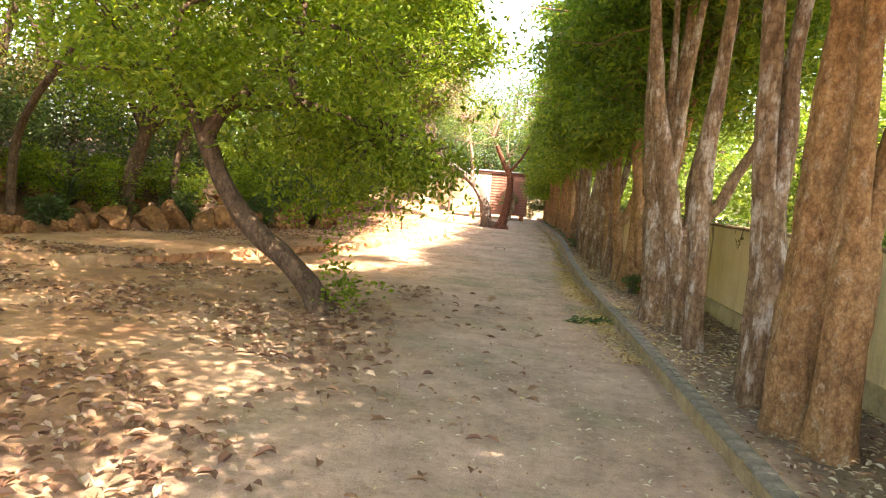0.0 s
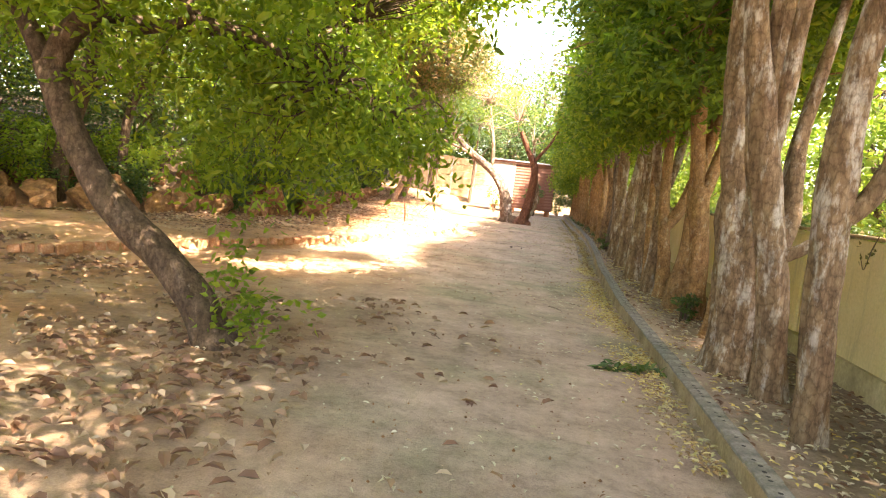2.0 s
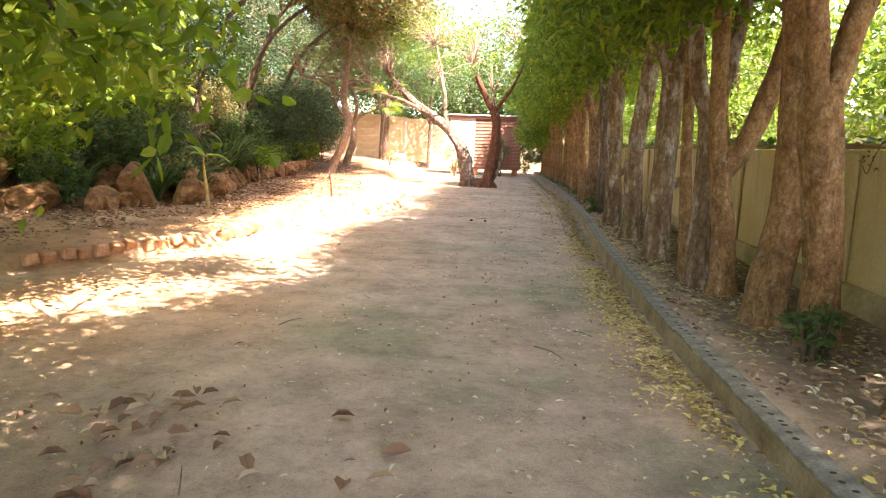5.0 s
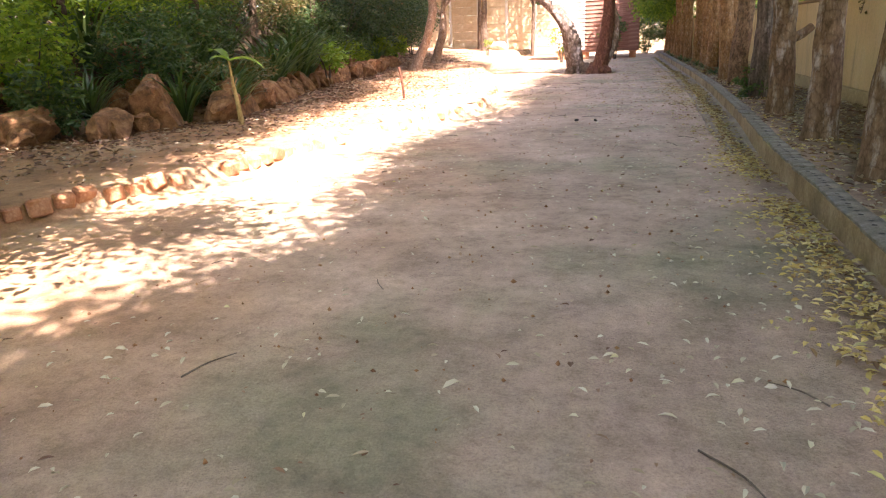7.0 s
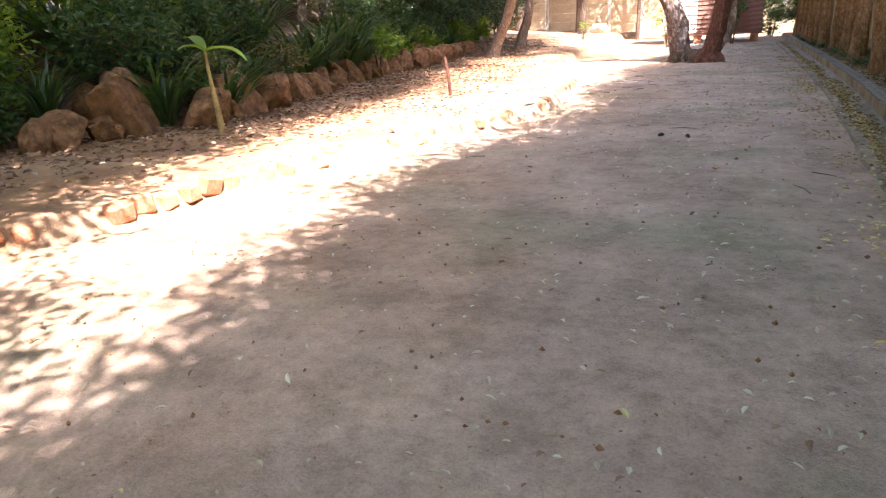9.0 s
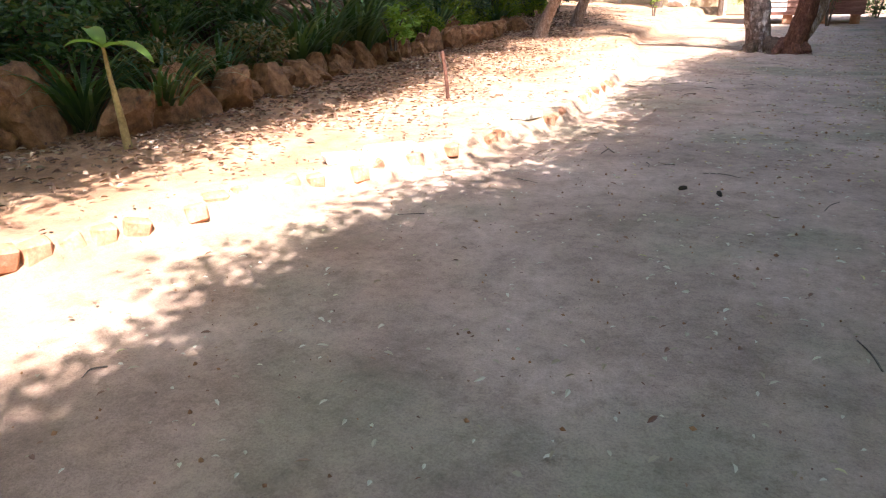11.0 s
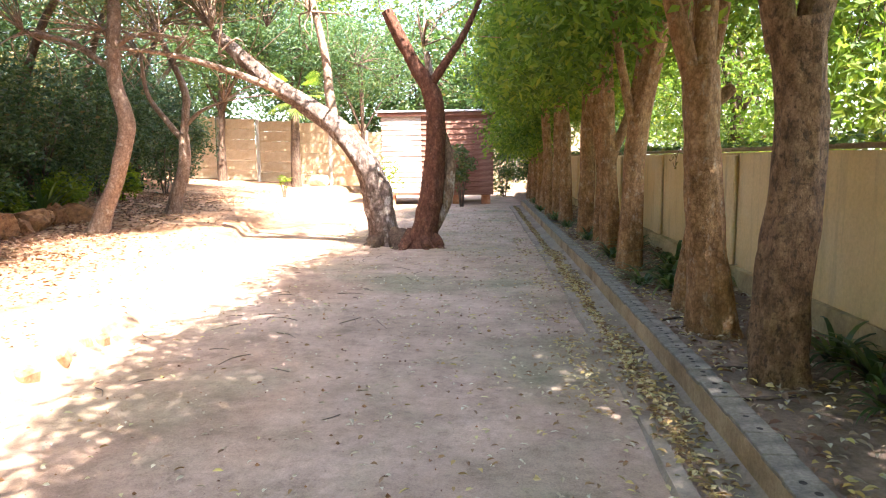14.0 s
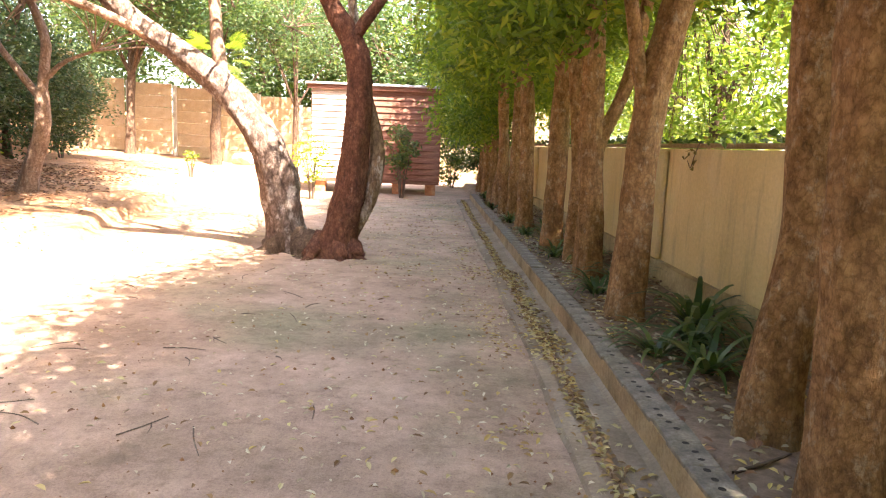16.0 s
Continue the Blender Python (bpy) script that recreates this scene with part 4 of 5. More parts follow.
def build_twin_tree():
    x, y = -0.9, 31.8
    t = thing("twin_trunk_tree", x, y, gz(x, y) - 0.03, "twin-trunked old tree, one stem grey and leaning, one dark red", "tree")
    bough("trunk", [(-0.3, 0.4, -0.05, 0.31), (-0.35, 0.4, 0.3, 0.255), (-0.45, 0.4, 0.8, 0.238), (-0.58, 0.4, 1.32, 0.215), (-0.88, 0.4, 1.78, 0.19), (-1.25, 0.4, 2.17, 0.175), (-1.75, 0.4, 2.52, 0.15), (-2.3, 0.4, 2.9, 0.13), (-3.2, 0.4, 3.7, 0.1)], BARK_TWIN, t, 24, 10, 0.16, 1.0, 0.45, "grey flaking bark stem")
    for k, (cx, cy, turn, reach) in enumerate(((-0.3, 0.35, 190, 0.5), (-0.3, 0.3, 235, 0.45), (-0.15, 0.25, 275, 0.45), (0.2, 0.0, 240, 0.45), (0.35, 0.0, 290, 0.42), (0.4, 0.0, 335, 0.42), (0.0, 0.15, 260, 0.45), (0.35, 0.1, 20, 0.4))):
        dx, dy = math.cos(radians(turn)), math.sin(radians(turn))
        bough("root", [(cx, cy, 0.26, 0.12), (cx + dx * 0.25, cy + dy * 0.25, 0.1, 0.1), (cx + dx * reach * 0.65, cy + dy * reach * 0.8, 0.03, 0.06), (cx + dx * reach, cy + dy * reach * 1.2, -0.03, 0.04)], BARK_RED if cx > 0.1 else BARK_LEAN, t, 10, 6, 0.2, k, 0, "gnarled surface root")
    bough("trunk", [(0.32, 0, -0.05, 0.28), (0.38, 0, 0.3, 0.215), (0.5, 0, 0.8, 0.185), (0.58, 0, 1.5, 0.157), (0.63, -0.02, 2.2, 0.142), (0.5, -0.04, 2.7, 0.132), (0.25, -0.06, 3.1, 0.115), (-0.15, -0.1, 3.9, 0.08)], BARK_RED, t, 22, 10, 0.17, 3.0, 0.45, "dark red-brown bark stem")
    bough("limb", [(0.5, 0.15, 0.3, 0.125), (0.74, 0.15, 0.79, 0.11), (0.83, 0.2, 1.25, 0.104), (0.78, 0.25, 1.6, 0.09), (0.6, 0.3, 2.3, 0.075), (0.45, 0.3, 3.3, 0.05)], BARK_GREY, t, 14, 8, 0.15, 5.0)
    bough("limb", [(0.5, -0.04, 2.65, 0.08), (0.75, -0.1, 3.0, 0.07), (1.15, -0.1, 3.6, 0.05), (1.6, 0, 4.6, 0.03)], BARK_RED, t, 10, 8, 0.12, 6)
    bough("limb", [(-1.15, 0.4, 2.05, 0.09), (-1.24, 0.4, 2.63, 0.082), (-1.3, 0.4, 3.3, 0.07), (-1.6, 0.4, 4.8, 0.04)], BARK_PALE, t, 10, 8, 0.12, 7)
    bough("limb", [(-1.9, 0.4, 2.62, 0.08), (-2.8, 0.2, 3.0, 0.06), (-3.8, 0.0, 3.3, 0.04), (-4.8, -0.3, 3.4, 0.02)], BARK_PALE, t, 9, 8, 0.12, 8)
    tips = [(-3.2, 0.3, 3.75), (-0.3, -0.3, 4.3), (0.4, 0.3, 3.4), (1.6, 0, 4.6), (-1.7, 0.4, 5.0), (-3.9, -0.2, 3.5), (-3.0, 0, 3.3), (-1.5, 0.3, 4.0)]
    twigs = [np.array((rng.uniform(-5, 1.5), rng.normal(0.2, 1.2), rng.uniform(3.2, 6.0))) for _ in range(120)]
    twigs_to(twigs, tips, BARK_PALE, t, 0.012, 0.2, "bare_twig_growth")
    crown_part(t, (-2.3, 1.2, 5.6), (3.0, 2.4, 1.1), 120, 30, 0.2, 0.1, 0.045, LEAF_BACK, 0.4, 0.3, 0.16, 5.0, tips, BARK_PALE, 0.01, "upper_crown")
    crown_part(t, (-1.2, 0.3, 5.3), (2.8, 1.8, 1.3), 110, 30, 0.2, 0.1, 0.045, LEAF_BACK, 0.4, 0.5, 0.1, 2.0)


def build_left_trees():
    for x, y, pts, bark, lab in (
        (-6.3, 31.9, [(0, 0, -0.05, 0.19), (0.18, 0, 0.45, 0.145), (0.45, 0, 1.05, 0.137), (0.68, 0, 1.9, 0.13), (0.53, 0, 2.65, 0.12), (0.58, 0, 3.5, 0.11), (0.7, 0, 4.8, 0.07)], BARK_PALE, "slim curved pale-barked tree on the terrace"),
        (-6.55, 35.4, [(0, 0, -0.05, 0.19), (0.12, 0, 0.4, 0.15), (0.3, 0, 0.96, 0.14), (0.36, 0, 1.4, 0.13), (0.36, 0, 1.8, 0.11)], BARK_PALE, "small forked tree with orange lower trunk"),
    ):
        t = thing("slim_tree", x, y, gz(x, y) - 0.03, lab, "tree")
        bough("trunk", pts, bark, t, 16, 9, 0.12, x, 0.3)
        if y > 33:
            bough("limb", [(0.36, 0, 1.7, 0.09), (0.45, 0.0, 2.3, 0.085), (0.45, 0, 2.75, 0.08), (0.16, 0, 3.5, 0.065), (-0.2, 0, 4.3, 0.04)], bark, t, 10, 8, 0.12, 3)
            bough("limb", [(0.36, 0, 1.65, 0.07), (0.0, 0.0, 2.1, 0.06), (-0.4, 0, 2.7, 0.05), (-0.5, 0, 3.6, 0.03)], bark, t, 10, 8, 0.12, 4)
            bough("limb", [(0.45, 0, 2.0, 0.05), (0.8, 0.0, 2.3, 0.04), (1.3, 0, 2.5, 0.02)], bark, t, 8, 8, 0.12, 4)
            tips = [(0, 0, 4.2), (-0.5, 0, 3.6), (1.3, 0, 2.5), (0.2, 0, 3.3)]
        else:
            bough("limb", [(0.4, 0, 2.9, 0.06), (-0.2, 0.0, 3.3, 0.05), (-1.0, 0, 3.5, 0.03)], bark, t, 8, 8, 0.12, 4)
            bough("limb", [(0.4, 0, 3.1, 0.05), (1.0, 0.0, 3.4, 0.04), (1.8, 0, 3.3, 0.02)], bark, t, 8, 8, 0.12, 4)
            tips = [(0.5, 0, 4.6), (-1.0, 0, 3.5), (1.8, 0, 3.3), (0.38, 0, 3.5)]
        tw = [np.array((rng.normal(0.3, 1.2), rng.normal(0, 1.0), rng.uniform(2.6, 5.0))) for _ in range(70)]
        twigs_to(tw, tips, bark, t, 0.011, 0.1, "bare_twig_growth")
        crown_part(t, (0, 0, 5.0), (2.2, 2.0, 1.2), 120, 36, 0.2, 0.09, 0.04, LEAF_DRY, 0.4, 0.4, 0.1, x)


def wood_tree(x, y, h, spread, mat, bark, lean=(0, 0), leaf=0.2, clumps=130, per=34, low=0.35, label="broad leafy tree on the bank", name="bank_tree", r=0.18, arch=False):
    z = gz(x, y) - 0.05
    t = thing(name, x, y, z, label, "tree")
    lx, ly = lean
    line = [(0, 0, 0, r * 1.2), (lx * 0.04, ly * 0.04, h * 0.3, r), (lx * 0.3, ly * 0.3, h * 0.58, r * 0.75), (lx * 0.75, ly * 0.75, h * 0.76, r * 0.5), (lx, ly, h * 0.84, r * 0.3)] if arch else [(0, 0, 0, r * 1.2), (lx * 0.3, ly * 0.3, h * 0.2, r), (lx * 0.7, ly * 0.7, h * 0.42, r * 0.8), (lx, ly, h * 0.7, r * 0.4)]
    bough("trunk", line, bark, t, 12, 7, 0.14, x + y, 0.3)
    tips = []
    for k in range(4):
        a = k * 1.57 + rng.random()
        e = (lx + math.cos(a) * spread * 0.6, ly + math.sin(a) * spread * 0.6, h * rng.uniform(0.6, 0.85))
        f = (lx * 0.75, ly * 0.75, h * 0.75) if arch else (lx * 0.6, ly * 0.6, h * 0.35)
        bough("limb", [(*f, r * 0.5), ((f[0] + e[0]) / 2, (f[1] + e[1]) / 2, (f[2] + e[2]) / 2 + h * 0.02, r * 0.35), (*e, r * 0.12)], bark, t, 7, 6, 0.1, k)
        tips.append(e)
    crown_part(t, (lx, ly, h * (1 + low) / 2), (spread, spread, h * (1 - low) / 2), clumps, per, spread * 0.13, leaf, leaf * 0.42, mat, 0.35, 0.35, 0.26 if arch and y > 21 else 0.08, x * 1.3 + y, tips, bark, 0.012)
    return t


def build_bank_wood():
    # trees on the bank and behind the fence
    t = wood_tree(-9.4, 14.9, 6.0, 2.6, LEAF_LEAN, BARK_LEAN, (0.9, 0.0), 0.12, 190, 40, 0.3, "dark leaning tree on the rocky bank")
    for x, y, h, s, mat in ((-13.5, 10, 7.5, 3.0, LEAF_LEAN), (-13, 16.5, 8, 3.2, LEAF_LEAN), (-11.2, 21, 7.5, 3.0, LEAF_DRY), (-10.6, 25.5, 7.0, 2.8, LEAF_SHADED), (-11.5, 30, 8, 3.2, LEAF_SHADED), (-11.5, 35, 8, 3.2, LEAF_SHADED),
                            (-14, 40, 8.5, 3.4, LEAF_SHADED), (-16, 46, 9, 3.6, LEAF_SHADED), (-17, 26, 10, 3.8, LEAF_DARK), (-13.5, 33, 10, 3.6, LEAF_SHADED), (-12.5, 42.5, 9, 3.2, LEAF_SHADED), (-18, 14, 10, 3.8, LEAF_BACK), (-12, 4, 7.5, 2.8, LEAF_LEAN), (-15, -2, 8, 3.0, LEAF_BACK)):
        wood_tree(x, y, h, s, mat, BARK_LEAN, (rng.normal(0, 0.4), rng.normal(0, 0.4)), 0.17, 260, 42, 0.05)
    # boughs added, mostly out of view, to shade terrace, bank and start of the walk
    for y, x in ((12.6, -10.4), (16.0, -8.7), (17.8, -9.3), (19.6, -8.3), (20.9, -8.7), (23.0, -8.2), (26.4, -8.8), (30.2, -8.9), (34.0, -9.0)):
        wood_tree(x, y, 6.9, 2.2, LEAF_DRY if y > 22 else LEAF_LEAN, BARK_LEAN, ((-3.9 if y < 22 else -4.9) - x, -0.6), 0.16, 400, 46, 0.66, "slim tree added to arch over and shade the terrace", r=0.085, arch=True)
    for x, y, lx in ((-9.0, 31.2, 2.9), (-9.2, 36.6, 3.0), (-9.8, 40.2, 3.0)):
        wood_tree(x, y, 7.4, 2.4, LEAF_SHADED, BARK_LEAN, (lx, -0.5), 0.15, 330, 44, 0.66, "dark arching tree added to shade the bank", r=0.085, arch=True)
    wood_tree(-4.6, -3.4, 8.6, 3.4, LEAF_LEAN, BARK_LEAN, (2.4, 3.4), 0.13, 330, 44, 0.62, "broad tree with boughs added to shade the start of the walk")
    for x, y, lx, ly in ((-8.2, 1.6, 3.0, 0.4), (-5.2, 0.4, 4.6, 1.6), (-6.6, 2.4, 2.8, 1.0), (-10.6, 7.6, 3.0, 0.6), (-10.2, 10.5, 5.2, -1.5), (-5.4, 2.6, 5.4, 2.4), (-11.2, 12.2, 4.3, -1.3), (-11.6, 9.2, 3.6, 0.2), (-12.2, 14.4, 4.0, -0.5), (-10.8, 5.2, 5.6, 0.6)):
        wood_tree(x, y, 8.4, 2.9, LEAF_LEAN, BARK_LEAN, (lx, ly), 0.13, 300, 46, 0.62, "broad tree with boughs added to shade the start of the walk", r=0.1, arch=True)
    wood_tree(-10.4, 48.4, 8.0, 2.7, LEAF_FAR, BARK_LEAN, (0.2, 0), 0.18, 300, 40, 0.45, "upright tree before the concrete fence", r=0.15)
    wood_tree(-7.5, 48.9, 8.0, 2.6, LEAF_FAR, BARK_LEAN, (0.1, 0), 0.18, 260, 40, 0.5, "upright tree before the concrete fence", r=0.1)
    wood_tree(-4.6, 49.2, 7.5, 2.4, LEAF_FAR, BARK_LEAN, (0.1, 0), 0.16, 170, 40, 0.5, "slim tree before the concrete fence", r=0.09)
    for x, y, h, s in ((-13, 55, 10, 3.8), (-7.5, 56, 9.5, 3.8), (-2.5, 54, 8.5, 3.4), (2.5, 53, 8.5, 3.2), (7, 56, 10, 3.6), (-18, 58, 13, 4.5), (-0.5, 64, 15, 5), (-9, 66, 17, 5.5), (10, 66, 16, 5)):
        wood_tree(x, y, h, s, LEAF_FAR if int(x) % 2 else LEAF_DARK, BARK_LEAN, (0, 0), 0.3, 280, 40, 0.02, "leafy tree beyond the fence", "far_tree")
    for x, y, h, s in ((8.2, 2, 6.0, 2.5), (9, 10, 6.5, 2.8), (7.6, 15.5, 5.5, 2.3), (8.4, 21, 6.2, 2.6), (7.0, 29.5, 6.0, 2.5), (8.6, 34, 6.5, 2.7), (7.6, 40, 6.5, 2.7), (9, 47, 7, 3), (15, 6, 9, 4), (15, 17, 9, 4), (16, 26, 9, 4), (15, 37, 9, 4)):
        wood_tree(x, y, h, s, LEAF_BACK, BARK_LEAN, (0, 0), 0.22, 200, 40, 0.03, "sunlit leafy tree in the neighbouring garden", "garden_tree")


build_row()
build_leaning_tree()
build_twin_tree()
build_left_trees()
build_bank_wood()


# ---- bank: boulders, undergrowth ----
def build_boulders():
    shapes = [boulder_mesh("boulder", i + 1, ROCK) for i in range(6)]
    pts = []
    y = 7.0
    while y < 33.5:
        x = float(along(FOOT_LINE, y))
        big = rng.uniform(0.15, 0.26) if y < 14.5 else rng.uniform(0.2, 0.42) if y < 21 else rng.uniform(0.16, 0.34)
        pts.append((x + rng.normal(0.0, 0.14), y, big))
        slope = abs(float(along(FOOT_LINE, y + 0.3) - along(FOOT_LINE, y - 0.3))) / 0.6
        y += big * 1.75 / math.hypot(1, slope)
    for _ in range(70):
        y = rng.uniform(9, 32)
        d = rng.uniform(0.35, 1.7)
        pts.append((float(along(FOOT_LINE, y)) - d, y, rng.uniform(0.14, 0.32)))
    for x, y, r in pts:
        b = new("boulder", shapes[int(rng.integers(6))])
        b.matrix_basis = pose(x, y, gz(x, y) + r * 0.52, rng.uniform(-14, 14), rng.uniform(-14, 14), rng.uniform(0, 360))
        b.scale = (r * rng.uniform(0.9, 1.35), r * rng.uniform(0.85, 1.2), r * rng.uniform(0.85, 1.15))
        tagged(b, "rough ochre boulder in the rock edging of the bank", "boulder", "boulders edging the bank")
    w = new("pale_boulder", boulder_mesh("pale_boulder", 9, ROCK_PALE))
    w.matrix_basis = pose(-6.45, 49.0, gz(-6.45, 49.0) + 0.17, 4, 0, 20)
    w.scale = (0.55, 0.34, 0.3)
    tagged(w, "pale whitish boulder on the ground before the fence", "boulder")


def blades(count, length, width, spread, up=0.9, curve=0.6, segs=5):
    """Arching sword leaves from one root: vertices and quads."""
    V, F = [], []
    for i in range(count):
        a = rng.uniform(0, 2 * math.pi)
        L = length * rng.uniform(0.6, 1.15)
        out = spread * rng.uniform(0.35, 1.2)
        d = np.array((math.cos(a), math.sin(a), 0))
        s = np.array((-d[1], d[0], 0))
        p = d * rng.uniform(0, 0.05) + s * rng.normal(0, 0.03)
        el = math.atan2(up, out)
        o = len(V)
        for k in range(segs + 1):
            t = k / segs
            w = width * (1 - t ** 2.2) * (0.55 + 0.45 * min(1, t * 4)) / 2 + 0.0008
            n = np.array((0, 0, 1)) * w * 0.35
            V += [p - s * w + n, p + s * w + n]
            el -= curve * rng.uniform(0.7, 1.3) * (0.15 + t) * 1.6 / segs
            p = p + (d * math.cos(el) + np.array((0, 0, 1)) * math.sin(el)) * L / segs
        for k in range(segs):
            F.append((o + 2 * k, o + 2 * k + 1, o + 2 * k + 3, o + 2 * k + 2))
    return np.array(V), np.array(F)


def build_tufts():
    big = [mesh_data("sword_plant", *blades(75, 0.95, 0.034, 0.55, 1.0, 1.4, 7), LEAF_SWORD) for _ in range(3)]
    small = [mesh_data("strap_plant", *blades(30, 0.55, 0.052, 0.75, 0.8, 1.7, 7), LEAF_SWORD) for _ in range(3)]
    spots = [(-6.4, 19.6, 1.0), (-6.0, 20.3, 0.95), (-6.5, 20.9, 1.0), (-6.9, 22.0, 0.9), (-7.3, 24.0, 1.3), (-7.6, 25.0, 1.5), (-7.7, 26.2, 1.55), (-8.0, 27.4, 1.4), (-7.3, 21.4, 1.1), (-7.2, 18.6, 0.8), (-7.9, 19.6, 1.1), (-8.3, 22.6, 1.2), (-7.9, 18.0, 0.7), (-8.6, 28.5, 1.1), (-8.2, 30.2, 1.1), (-8.4, 24.1, 1.3), (-8.9, 20.8, 1.2), (-9.3, 17.3, 1.0), (-8.0, 33.0, 1.0), (-10.3, 14.2, 0.9), (-11.2, 11.7, 0.9)]
    for i, (x, y, s) in enumerate(spots):
        s *= 1.4
        p = new("sword_plant", big[i % 3])
        p.matrix_basis = pose(x, y, gz(x, y) - 0.03, 0, 0, rng.uniform(0, 360))
        p.scale = (s, s, s)
        tagged(p, "clump of arching green sword leaves among the rocks", "plant", "sword plants on the bank")
    bed = [(2.75, 24.35, 0.95), (2.72, 24.75, 0.8), (2.55, 23.9, 0.6), (2.15, 27.55, 0.8), (2.35, 27.2, 0.85), (2.5, 27.8, 1.0), (2.75, 27.4, 0.9), (2.7, 28.3, 1.1), (2.2, 29.4, 0.8), (2.55, 29.9, 0.9), (2.2, 31.5, 0.7), (2.1, 33.4, 0.7), (2.05, 35.1, 0.7), (2.45, 33.7, 0.8), (1.95, 37.5, 0.7), (2.2, 21.9, 0.5), (2.5, 31.2, 0.9), (2.0, 22.3, 0.45), (2.05, 40.3, 0.8)]
    for i, (x, y, s) in enumerate(bed):
        p = new("strap_plant", small[i % 3])
        p.matrix_basis = pose(x, y, gz(x, y) - 0.02, 0, 0, rng.uniform(0, 360))
        p.scale = (s, s, s)
        tagged(p, "low green strap-leaved plant in the tree bed", "plant", "strap plants in the bed")


def bush(x, y, h, r, mat, leaf, clumps, per, label, name="shrub", z=None, low=0.0):
    t = thing(name, x, y, gz(x, y) - 0.03 if z is None else z, label, "shrub")
    for k in range(5):
        a = k * 1.26 + rng.random()
        e = (math.cos(a) * r * 0.55, math.sin(a) * r * 0.55, h * rng.uniform(0.55, 0.85))
        bough("stem", [(math.cos(a) * 0.04, math.sin(a) * 0.04, 0, 0.022), (e[0] * 0.4, e[1] * 0.4, h * 0.35, 0.016), (*e, 0.006)], TWIG, t, 5, 4, 0.05, k)
    crown_part(t, (0, 0, h * (0.55 + low / 2)), (r, r, h * (0.5 - low / 2)), clumps, per, r * 0.15, leaf, leaf * 0.42, mat, 0.1, 0.25, 0.0, x + y, None, None, 0, "foliage")
    return t


def build_undergrowth():
    lab = "dense dark green shrub on the rocky bank"
    y = 4.0
    i = 0
    while y < 41:
        for d, h, r in ((0.55, 0.8, 0.5), (1.2, 1.3, 0.85), (2.3, 2.0, 1.15), (3.8, 2.8, 1.5)):
            yy = y + rng.uniform(-0.4, 0.4)
            x = float(along(FOOT_LINE, yy)) - d + rng.uniform(-0.3, 0.3)
            if (18.5 < yy < 20 and d < 0.9) or (23 < yy < 28.5 and d < 1.5) or (d < 1 and rng.random() < 0.12):
                continue
            mat = (LEAF_DARK, LEAF_LEAN, LEAF_SWORD, LEAF_DRY)[i % 4]
            bush(x, yy, h * rng.uniform(0.8, 1.25), r, mat, 0.11 if d < 3 else 0.14, int(80 * r), 42, lab)
            i += 1
        y += 1.55
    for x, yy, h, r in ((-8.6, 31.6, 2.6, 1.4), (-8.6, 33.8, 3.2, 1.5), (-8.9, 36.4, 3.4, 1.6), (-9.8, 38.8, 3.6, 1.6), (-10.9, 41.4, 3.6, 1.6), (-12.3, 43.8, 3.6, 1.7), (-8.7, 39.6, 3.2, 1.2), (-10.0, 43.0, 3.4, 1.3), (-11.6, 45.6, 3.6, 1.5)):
        bush(x, yy, h, r, LEAF_SHADED, 0.13, 130, 44, "tall dark shrub on the bank, shade put into its leaf colour")
    bush(-0.15, 41.4, 1.9, 0.55, LEAF_DARK, 0.15, 34, 22, "young leafy citrus bush before the shed", "young_bush", low=0.25)
    bush(1.35, 46.6, 2.6, 0.9, LEAF_DARK, 0.14, 90, 40, "dark shrub in the corner behind the shed")
    bush(2.4, 45.4, 2.4, 0.8, LEAF_DARK, 0.14, 80, 40, "dark shrub in the corner behind the shed")
    bush(-2.3, 40.0, 1.7, 0.5, LEAF_LEAN, 0.1, 24, 22, "thin young bush beside the shed corner", "young_bush", low=0.2)
    bush(-6.75, 26.0, 0.8, 0.4, LEAF_BANANA, 0.16, 16, 16, "low plant with broad yellow-green leaves on the rocks", "broad_leaf_plant", z=0.45)
    bush(-5.6, 41.0, 0.75, 0.22, LEAF_LEAN, 0.09, 8, 16, "small sapling on the sunlit earth", "sapling", low=0.3)
    bush(2.05, 12.0, 0.5, 0.22, LEAF_DARK, 0.08, 14, 22, "small dark shoot at the foot of a row tree", "low_shoot")
    bush(2.0, 21.7, 0.45, 0.28, LEAF_DARK, 0.09, 16, 22, "small dark shoot at the foot of a row tree", "low_shoot")


